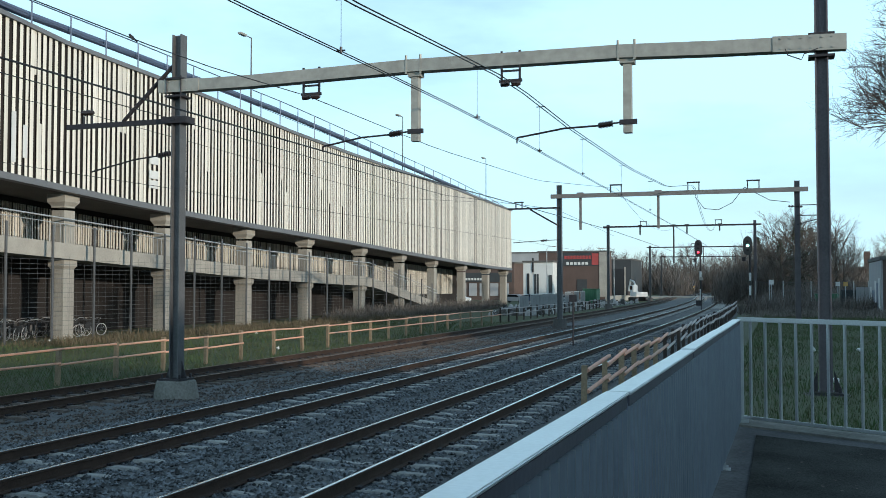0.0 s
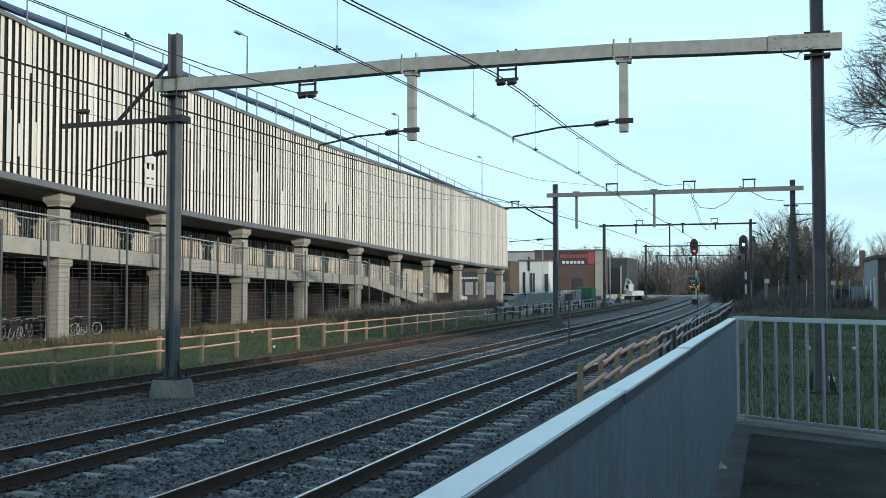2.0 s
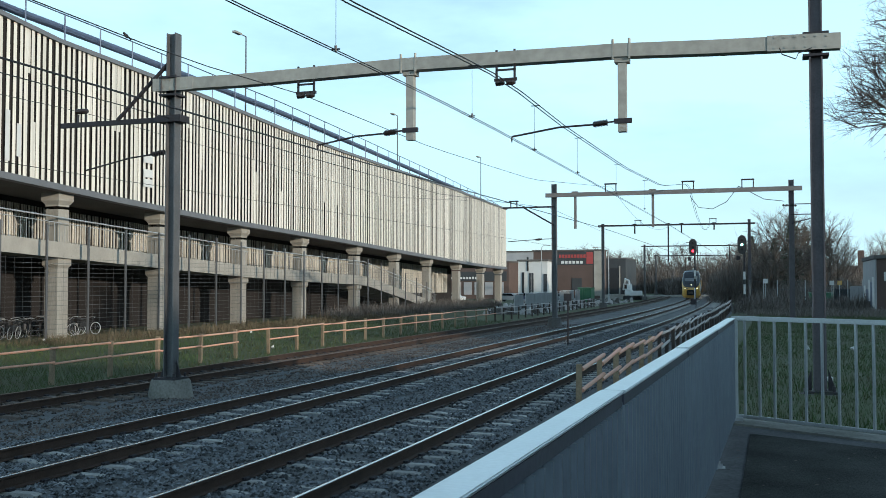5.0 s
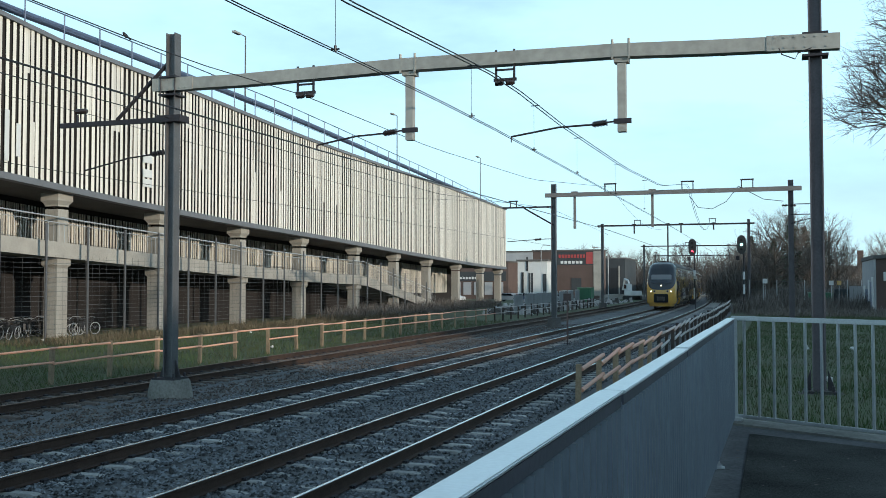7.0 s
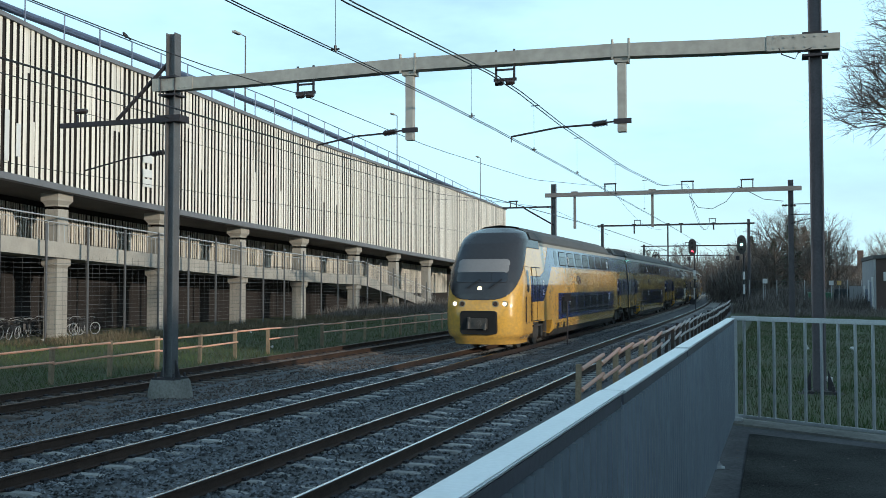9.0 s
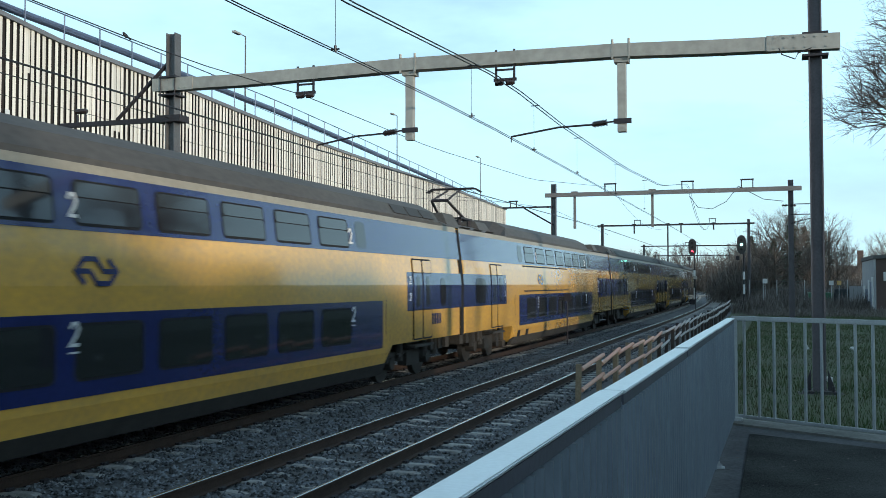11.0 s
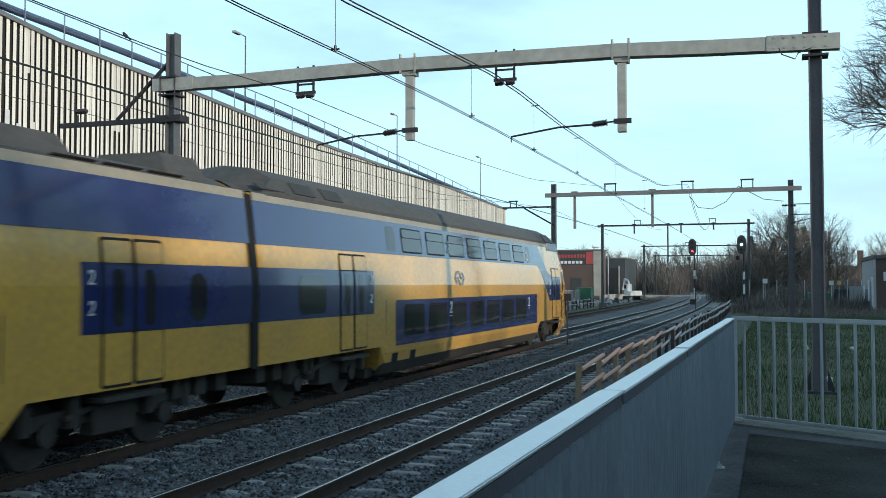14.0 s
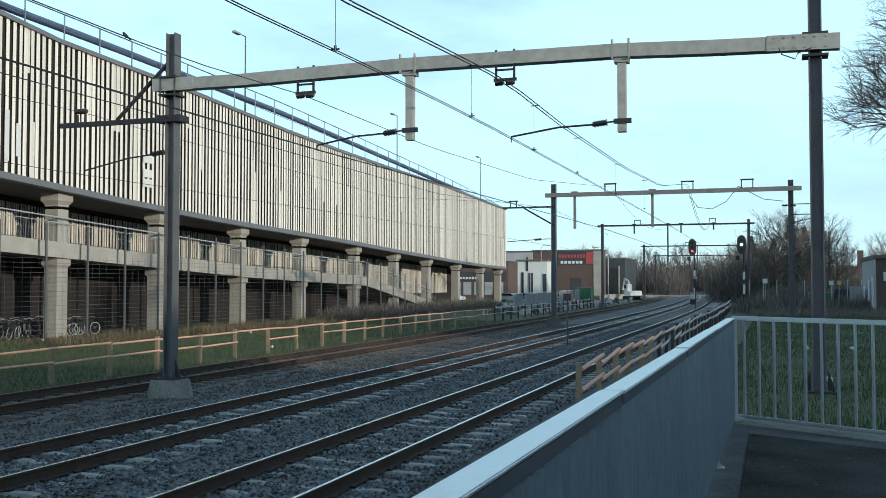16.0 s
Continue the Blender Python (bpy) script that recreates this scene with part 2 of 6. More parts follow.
# ------------------------------------------------------------ ground
def ground_height(x, y):
    """Flat trackside land, higher on the platform side."""
    rise = min(1.0, max(0.0, (x - 2.6 - bend(y)) / 2.2))
    far = min(1.0, max(0.0, (y - 60.0) / 60.0))
    return -0.62 + rise * (0.85 - 0.45 * far)


def build_ground():
    xs = [-900, -400, -200, -120, -80, -60, -45] + [-36 + 0.75 * k for k in range(75)] + [22, 28, 40, 60, 100, 200, 400, 900]
    ys = [-300, -100, -40, -10] + [0.8 * k for k in range(100)] + [82 + 4 * k for k in range(40)] + [250, 300, 400, 600, 1000, 2500]
    pts = [(x, y, ground_height(x, y) + 0.05 * noise.noise((x * 0.4, y * 0.3, 0)) * (1 if abs(x) < 50 else 0)) for y in ys for x in xs]
    n = len(xs)
    faces = [(j * n + i, j * n + i + 1, (j + 1) * n + i + 1, (j + 1) * n + i) for j in range(len(ys) - 1) for i in range(n - 1)]
    tagged(plain("ground", pts, faces, GRASS), "trackside land of short grass and bare earth", "ground", kind="structure")


build_ground()
TRACKS = ((0.0, 0.0), (-3.927, 0.0), (-9.75, -0.1))


def build_ballast():
    """The stone bed of the tracks, with a mound of loose stones on it."""
    rows, section = [], []
    ys = [-6 + 0.6 * k for k in range(200)] + [114 + 3 * k for k in range(60)] + [300, 340, 400, 480]
    xs = [-12.4, -11.6, -11.2] + [-11 + 0.4 * k for k in range(33)] + [2.3, 2.9, 3.4]
    for y in ys:
        for x in xs:
            z = -0.20 if x > -5.6 else -0.20 - 0.12 * min(1, (-5.6 - x) / 1.5)
            if -8.4 < x < -5.8 or -2.3 < x < -1.6:
                z -= 0.05
            if x < -11.4 or x > 2.2:
                z = -0.70
            elif x > 1.6:
                z = -0.30
            z += 0.04 * noise.noise((x * 1.5, y * 1.5, 3)) + 0.02 * noise.noise((x * 5, y * 5, 7))
            rows.append((x + bend(y), y, z))
    n = len(xs)
    faces = [(j * n + i, j * n + i + 1, (j + 1) * n + i + 1, (j + 1) * n + i) for j in range(len(ys) - 1) for i in range(n - 1)]
    tagged(plain("ballast_bed", rows, faces, BALLAST), "grey crushed-stone ballast bed under the tracks", "ballast", kind="structure")
    rng = np.random.default_rng(4)
    shape = [(1, 0, -.2), (.3, .9, .1), (-.8, .6, -.1), (-.7, -.7, .1), (.4, -.9, -.1), (.1, .1, .75), (0, 0, -.7)]
    tris = [(0, 1, 5), (1, 2, 5), (2, 3, 5), (3, 4, 5), (4, 0, 5), (1, 0, 6), (2, 1, 6), (3, 2, 6), (4, 3, 6), (0, 4, 6)]
    for name, material, lo, hi, count in (("ballast_stones", STONE, -6.6, 2.1, 105000), ("rusty_stones", STONE_RUST, -11.2, -6.4, 28000)):
        pts, faces = [], []
        u = rng.random((count, 7))
        for a, b, c, d, e, f, g in u:
            y = 2.5 + 62 * a ** 1.6
            x = lo + (hi - lo) * b
            s = 0.018 + 0.022 * c
            z = (-0.184 if x > -5.6 else -0.184 - 0.12 * min(1, (-5.6 - x) / 1.5)) - 0.02 * d
            if -8.4 < x < -5.8 or -2.3 < x < -1.6:
                z -= 0.05
            if x > 1.6:
                z -= 0.1 + 0.5 * max(0, x - 1.75)
            z += 0.04 * noise.noise((x * 1.5, y * 1.5, 3))
            ca, sa = math.cos(e * 6.28), math.sin(e * 6.28)
            k = len(pts)
            for px, py, pz in shape:
                pts.append((x + s * (px * ca - py * sa), y + s * (px * sa + py * ca) * (0.7 + 0.6 * f), z + s * pz * (0.6 + 0.8 * g)))
            faces += [(k + p, k + q, k + r) for p, q, r in tris]
        tagged(plain(name, pts, faces, material), "loose grey and rust-brown crushed stones between sleepers", "stones", kind="stuff")


build_ballast()

RAIL = [(-.07, -.172), (.07, -.172), (.07, -.160), (.012, -.145), (.012, -.045), (.036, -.032), (.036, -.006), (-.036, -.006), (-.036, -.032), (-.012, -.045), (-.012, -.145), (-.07, -.160)]
HEAD = [(-.022, -.010), (.022, -.010), (.022, -.004), (.016, 0.0), (-.016, 0.0), (-.022, -.004)]


def sleeper_mesh():
    """Concrete sleeper, higher under the rails and dipped in the middle."""
    bm = bmesh.new()
    prof = [(-1.28, -.02), (-1.22, 0), (-.5, 0), (-.3, -.026), (.3, -.026), (.5, 0), (1.22, 0), (1.28, -.02)]
    top = [[bm.verts.new((x, s * 0.066, z)) for x, z in prof] for s in (-1, 1)]
    low = [[bm.verts.new((x, s * 0.12, -.16)) for x, z in prof] for s in (-1, 1)]
    n = len(prof)
    for k in range(n - 1):
        bm.faces.new((top[0][k], top[0][k + 1], top[1][k + 1], top[1][k]))
        bm.faces.new((top[0][k], low[0][k], low[0][k + 1], top[0][k + 1]))
        bm.faces.new((top[1][k], top[1][k + 1], low[1][k + 1], low[1][k]))
    for k in (0, n - 1):
        bm.faces.new((top[0][k], top[1][k], low[1][k], low[0][k]))
    return bm


def clip_mesh():
    bm = bmesh.new()
    for s in (-1, 1):
        for q in (-1, 1):
            c = s * 0.7535 + q * 0.10
            box(bm, c - .035, c + .035, -.05, .05, -.005, .035)
            rod(bm, (c, -.07, .03), (c, .07, .03), .014, n=6)
    return bm


def build_track(x0, z0, old, y_from, y_parts, tag):
    track = thing("railway_track", tag, "track", "parallel tracks", "structure", at=(x0, 0, z0))
    ys = [-12] + [4 * k for k in range(-2, 16)] + [60 + 6 * k for k in range(1, 70)]
    for s in (-0.7535, 0.7535):
        bm = bmesh.new()
        sweep(bm, RAIL, [(s + bend(y), y, 0) for y in ys])
        r = part("rail", bm, RUST, track)
        bm = bmesh.new()
        sweep(bm, HEAD, [(s + bend(y), y, 0) for y in ys])
        part("rail_head", bm, RAIL_DULL if old else RAIL_TOP, r, "rust-dulled running surface" if old else "polished running surface")
    me = mesh_of("sleeper", sleeper_mesh(), SLEEPER_OLD if old else SLEEPER)
    fast = mesh_of("fastening", clip_mesh(), IRON)
    rest = bmesh.new()
    y, k = y_from, 0
    while y < 330:
        if y < y_parts:
            s = share("sleeper", me, track, (bend(y) + random.uniform(-.015, .015), y, -.172 + random.uniform(-.006, .004)), (0, 0, random.uniform(-.012, .012)))
            if y < 60:
                share("fastening", fast, s, (0, 0, 0))
        else:
            box(rest, bend(y) - 1.27, bend(y) + 1.27, y - .11, y + .11, -.30, -.172)
        y += 0.6
    part("far_sleepers", rest, SLEEPER_OLD if old else SLEEPER, track, kind="stuff")


build_track(0.0, 0.0, False, 1.58, 110, "double-railed main track on concrete sleepers with polished rails")
build_track(-3.927, 0.0, False, 1.9, 110, "main track with rusty rail sides and concrete sleepers")
build_track(-9.75, -0.1, True, 8.0, 75, "little-used siding with rust-brown rails and sleepers")


# ------------------------------------------------------------ overhead line gantries
def i_section(w, d, t):
    return [(-w, -d), (w, -d), (w, -d + t), (t / 2, -d + t), (t / 2, d - t), (w, d - t), (w, d), (-w, d), (-w, d - t), (-t / 2, d - t), (-t / 2, -d + t), (-w, -d + t)]


def build_mast(parent, x, z0, z1, material, w=0.17):
    """Steel mast of H section whose flanges face across the track."""
    bm = bmesh.new()
    a = [bm.verts.new((x + v, u, z0)) for u, v in i_section(w, w, 0.025)]
    b = [bm.verts.new((x + v, u, z1)) for u, v in i_section(w, w, 0.025)]
    for k in range(12):
        bm.faces.new((a[k], a[(k + 1) % 12], b[(k + 1) % 12], b[k]))
    bm.faces.new(a[::-1])
    bm.faces.new(b)
    return part("mast", bm, material, parent, "upright H-section steel mast")


def build_insulator(bm, a, b, r):
    a, b = Vector(a), Vector(b)
    rod(bm, a, b, r * 0.35)
    for k in range(5):
        p = a.lerp(b, (k + 0.5) / 5)
        q = (b - a).normalized() * 0.03
        rod(bm, p - q, p + q, r, r * 0.6, n=10)


def build_hanger(parent, x, zb, drop, gap=0.30):
    """A frame hung from the beam with a strain insulator on its lower bar."""
    bm = bmesh.new()
    for s in (-1, 1):
        box(bm, x + s * gap / 2 - .022, x + s * gap / 2 + .022, -.17, -.13, zb - drop, zb + .32)
    box(bm, x - gap / 2, x + gap / 2, -.17, -.13, zb - drop * 0.35 - .02, zb - drop * 0.35 + .02)
    box(bm, x - gap / 2 - .05, x + gap / 2 + .05, -.18, -.12, zb - drop - .03, zb - drop + .03)
    h = part("hanger", bm, IRON, parent, "dark iron hanger frame")
    bm = bmesh.new()
    for s in (-.12, .12):
        build_insulator(bm, (x + s - .08, -.15, zb - drop - .06), (x + s + .08, -.15, zb - drop - .06), .07)
    part("insulator", bm, CERAMIC, h, "brown ceramic insulator")


def build_dropper_post(parent, x, zb, length, arm, dip):
    """A post hung from the beam that carries a steady arm."""
    bm = bmesh.new()
    box(bm, x - .085, x + .085, -.09, .09, zb - length, zb)
    box(bm, x - .15, x + .15, -.13, .13, zb - .1, zb + .02)
    for s in (-1, 1):
        box(bm, x + s * .17 - .02, x + s * .17 + .02, -.2, -.16, zb - .05, zb + .31)
        rod(bm, (x + s * .17, -.18, zb + .27), (x + s * .17, -.18, zb + .37), .03, n=6)
    p = part("hanging_post", bm, BEAM, parent, "pale steel post hung from the beam")
    z = zb - length + .22
    bm = bmesh.new()
    box(bm, x - .16, x + .2, -.12, -.05, z - .05, z + .05)
    q = Vector((x - .3, -.1, z - .02))
    rod(bm, (x - .1, -.1, z), q, .02)
    tip = Vector((x - .3 - arm, -.1, z - dip))
    mid = q.lerp(tip, .5) + Vector((0, 0, .05))
    tube(bm, [q + Vector((-.3, 0, -.03)), mid, tip], .022)
    rod(bm, tip, tip + Vector((0, 0, -.12)), .015)
    a = part("steady_arm", bm, IRON, p, "thin iron steady arm")
    bm = bmesh.new()
    build_insulator(bm, q, q + Vector((-.3, 0, -.03)), .075)
    part("insulator", bm, CERAMIC, a, "brown ceramic insulator")


def build_gantry_near():
    y = 20.3
    g = thing("overhead_gantry", "grey steel portal gantry with pale beam across the tracks", "gantry", "overhead line gantries", at=(0, y, 0))
    build_mast(g, -8.02, 0.02, 8.46, STEEL, .128)
    build_mast(g, 6.62, -.1, 9.6, MAST_BROWN, .122)
    # cambered box beam in one length
    pts = [(-8.46, 7.19), (-6.0, 7.17), (-1.9, 7.235), (0.4, 7.21), (2.8, 7.19), (4.6, 7.115), (7.07, 7.045)]
    bm = bmesh.new()
    rings = []
    for k, (x, z) in enumerate(pts):
        d = 0.138 if 0 < k < 6 else 0.135
        rings.append([bm.verts.new((x, yy, z + zz)) for yy, zz in ((-.19, -d), (.10, -d), (.10, d), (-.19, d))])
    for a, b in zip(rings, rings[1:]):
        for k in range(4):
            bm.faces.new((a[k], a[(k + 1) % 4], b[(k + 1) % 4], b[k]))
    bm.faces.new(rings[0])
    bm.faces.new(rings[-1])
    beam = part("beam", bm, BEAM, g, "pale weathered steel beam with a slight camber")
    for s, xs in ((-1, (-8.48, -7.35)), (1, (5.72, 7.07))):
        bm = bmesh.new()
        z0, z1 = lerp_table(pts, xs[0]), lerp_table(pts, xs[1])
        a = [bm.verts.new((x, -.205, z + d)) for x, z, d in ((xs[0], z0, -.155), (xs[1], z1, -.155), (xs[1], z1, .155), (xs[0], z0, .155))]
        b = [bm.verts.new((p.co.x, -.19, p.co.z)) for p in a]
        bm.faces.new(a)
        for k in range(4):
            bm.faces.new((a[k], b[k], b[(k + 1) % 4], a[(k + 1) % 4]))
        for k in range(6):
            for d in (-.10, .10):
                x = xs[0] + 0.15 + k * (0.16 if s < 0 else 0.19)
                zz = lerp_table(pts, x)
                rod(bm, (x, -.225, zz + d), (x, -.2, zz + d), .018, n=6)
        part("splice_plate", bm, BEAM, beam, "bolted splice plate")
    for x, z in ((-8.02, 7.16), (6.62, 7.04)):
        bm = bmesh.new()
        for zz in (z + .2, z - .23):
            box(bm, x - .24, x + .24, -.26 if x < 0 else -.17, .2, zz - .022, zz + .022)
        box(bm, x - .03, x + .03, .14, .2, z - .23, z + .2)
        for sx in (-.2, .2) if x < 0 else ():
            rod(bm, (x + sx, -.23, z - .30), (x + sx, -.23, z + .26), .014, n=6)
        part("clamp", bm, IRON, g, "dark bolted clamp plates")
    for x, drop in ((-4.36, .30), (.39, .33)):
        build_hanger(g, x, lerp_table(pts, x) - .14, drop, .40)
    build_dropper_post(g, -1.84, lerp_table(pts, -1.84) - .14, 1.54, 1.95, .24)
    build_dropper_post(g, 2.86, lerp_table(pts, 2.86) - .14, 1.54, 2.05, .22)
    # bracket of the siding's line on the far side of the mast
    bm = bmesh.new()
    box(bm, -11.3, -7.8, -.08, .0, 6.30, 6.42)
    box(bm, -8.4, -7.7, -.2, .2, 6.28, 6.44)
    rod(bm, (-9.6, -.05, 6.42), (-8.15, -.05, 7.72), .05)
    br = part("side_bracket", bm, IRON, g, "dark iron side bracket with a stay")
    bm = bmesh.new()
    for s in (-.12, .12):
        box(bm, -10.67 + s - .02, -10.67 + s + .02, -.06, -.02, 6.42, 6.62)
    build_insulator(bm, (-10.85, -.04, 6.70), (-10.5, -.04, 6.70), .075)
    part("insulator", bm, CERAMIC, br, "brown ceramic insulator")
    bm = bmesh.new()
    build_insulator(bm, (-8.2, -.1, 5.56), (-8.55, -.1, 5.51), .07)
    tube(bm, [(-8.55, -.1, 5.51), (-9.2, -.1, 5.45), (-10.5, -.1, 5.19)], .02)
    part("steady_arm", bm, IRON, br, "thin iron steady arm")
    # foot of each mast
    for x, zt in ((-8.02, 0.08), (6.62, 0.27)):
        bm = bmesh.new()
        rings = [[bm.verts.new((x + r * math.cos(k * math.tau / 12), r * math.sin(k * math.tau / 12), z)) for k in range(12)] for r, z in ((.62, -.75), (.47, zt - .06), (.44, zt - .02))]
        for a, b in zip(rings, rings[1:]):
            for k in range(12):
                bm.faces.new((a[k], a[(k + 1) % 12], b[(k + 1) % 12], b[k]))
        bm.faces.new(rings[-1])
        f = part("footing", bm, FOOTING if x < 0 else CONCRETE_DARK, g, "round concrete footing", smooth=True)
        bm = bmesh.new()
        box(bm, x - .3, x + .3, -.3, .3, zt - .02, zt + .03)
        for sx in (-1, 1):
            v = [bm.verts.new((x + sx * a, b, c)) for b in (-.015, .015) for a, c in ((.15, zt + .03), (.29, zt + .03), (.15, zt + .45))]
            bm.faces.new(v[:3]); bm.faces.new(v[3:]); bm.faces.new((v[1], v[2], v[5], v[4]))
            for sy in (-1, 1):
                rod(bm, (x + sx * .24, sy * .24, zt), (x + sx * .24, sy * .24, zt + .13), .03, n=6)
        part("base_plate", bm, IRON, f, "bolted iron base plate with gussets")
    bm = bmesh.new()
    tube(bm, [(5.95, -.2, 6.98), (6.0, -.2, 6.85), (6.25, -.2, 6.74), (6.3, -.2, 6.85), (6.55, -.2, 6.94)], .012)
    part("loose_cable", bm, IRON, g)


GANTRY_FAR = mat("gantry_grey", (0.20, 0.19, 0.185), 0.65, 0.2, 0.3, 1.4, 25, 0.1)


def build_gantry_far(y, xl, xr, zbeam, top_l, top_r, posts, hangers, th, bracket=False):
    g = thing("overhead_gantry", "slender steel portal gantry further along the tracks", "gantry", "overhead line gantries", at=(0, y, 0))
    build_mast(g, xl, -.5, top_l, STEEL, .15)
    build_mast(g, xr, -.5, top_r, MAST_BROWN, .15)
    bm = bmesh.new()
    box(bm, xl - .5, xr + .6, -.3, -.16, zbeam - th, zbeam + th)
    part("beam", bm, GANTRY_FAR if th > .12 else IRON, g, "steel cross beam")
    for x, ln in posts:
        bm = bmesh.new()
        box(bm, x - .07, x + .07, -.1, .1, zbeam - ln, zbeam)
        box(bm, x - .2, x + .2, -.2, .1, zbeam - .05, zbeam + th + .08)
        part("hanging_post", bm, GANTRY_FAR if th > .12 else IRON, g)
    for x in hangers:
        bm = bmesh.new()
        for s in (-.32, .32):
            box(bm, x + s - .03, x + s + .03, -.34, -.28, zbeam + th, zbeam + th + .45)
        box(bm, x - .38, x + .38, -.36, -.26, zbeam + th + .42, zbeam + th + .5)
        part("hanger", bm, IRON, g)
    if bracket:
        bm = bmesh.new()
        box(bm, xl - 3.3, xl, -.08, .05, zbeam - .75, zbeam - .65)
        rod(bm, (xl - 1.9, -.02, zbeam - .75), (xl, -.02, zbeam - 1.85), .05)
        for s in (-.2, .2):
            box(bm, xl - 2.6 + s - .03, xl - 2.6 + s + .03, -.06, 0, zbeam - .65, zbeam - .3)
        box(bm, xl - 2.9, xl - 2.3, -.08, .02, zbeam - .33, zbeam - .25)
        build_insulator(bm, (xl - 1.2, 0, zbeam - 2.75), (xl - .8, 0, zbeam - 2.72), .08)
        tube(bm, [(xl, 0, zbeam - 2.7), (xl - .8, 0, zbeam - 2.72), (xl - 3, 0, zbeam - 2.85)], .025)
        part("side_bracket", bm, IRON, g, "dark iron side bracket with a stay")
        bm = bmesh.new()
        for zz in (zbeam - .9, zbeam - 1.5, zbeam - 1.62):
            tube(bm, [(xr, 0, zz - (.4 if zz < zbeam - 1.55 else 0)), (xr + 1.5, 0, zz)], .03)
        build_insulator(bm, (xr - .5, 0, zbeam - .95), (xr + .3, 0, zbeam - 1.0), .09)
        part("switch_arm", bm, IRON, g, "line switch with insulators")
    bm = bmesh.new()
    for x in (xl, xr):
        bm = bmesh.new()
        rod(bm, (x, 0, -.8), (x, 0, .25), .5, .4, n=10)
        part("footing", bm, CONCRETE_DARK, g, "round concrete footing")


build_gantry_near()
build_gantry_far(60.0, -7.18, 6.80, 7.88, 8.6, 8.4, ((-5.85, 2.1), (-1.1, 2.1)), (-3.6, 1.0, 4.4), .13, True)
build_gantry_far(108.0, -12.1, 3.38, 8.75, 9.0, 9.2, ((-5.0, 4.0), (-.2, 0.6), (-8.6, .9), (-3.6, .9)), (-8.2, -.3), .09)
build_gantry_far(165.0, -14.6, 3.0, 8.6, 8.9, 8.9, ((-6.0, 2.6), (-1.0, 2.6)), (-7.5,), .09)
build_gantry_far(225.0, -19.5, -2.0, 8.7, 9.0, 9.0, ((-12.0, 2.6),), (-10.0,), .1)


# ------------------------------------------------------------ parking garage
LOW = ((15, 9.2), (39.2, 8.02), (48, 7.50), (60.6, 6.95), (79.7, 6.40), (93.5, 5.90), (112, 5.28), (124, 4.95), (137.2, 4.78))
HIGH = ((15, 17.2), (39.2, 15.95), (43.3, 15.5), (53.8, 15.2), (60.6, 14.92), (69, 14.52), (79.7, 14.22), (93.5, 13.98), (112, 13.80), (124, 13.42), (137.2, 13.1))
GUARD = ((15, 19.0), (39.2, 17.3), (48, 17.2), (60.6, 16.95), (69, 16.8), (79.7, 16.4), (93.5, 15.8), (112, 15.0), (124, 14.3), (137.2, 13.3))
RAMP = ((15, 5.9), (41.8, 4.66), (51.5, 4.2), (65.5, 3.55), (80.8, 3.12), (86, 3.04), (98, 1.35), (106, 0.2), (112, -.6))
FX = -31.0


def garage_slab(name, x0, x1, y0, y1, table, dz, thick, material, parent, steps=24, label=""):
    bm = bmesh.new()
    rings = []
    for k in range(steps + 1):
        y = y0 + (y1 - y0) * k / steps
        z = lerp_table(table, y) + dz
        rings.append([bm.verts.new((x, y, zz)) for x, zz in ((x0, z - thick), (x1, z - thick), (x1, z), (x0, z))])
    for a, b in zip(rings, rings[1:]):
        for k in range(4):
            bm.faces.new((a[k], a[(k + 1) % 4], b[(k + 1) % 4], b[k]))
    bm.faces.new(rings[0])
    bm.faces.new(rings[-1][::-1])
    return part(name, bm, material, parent, label)


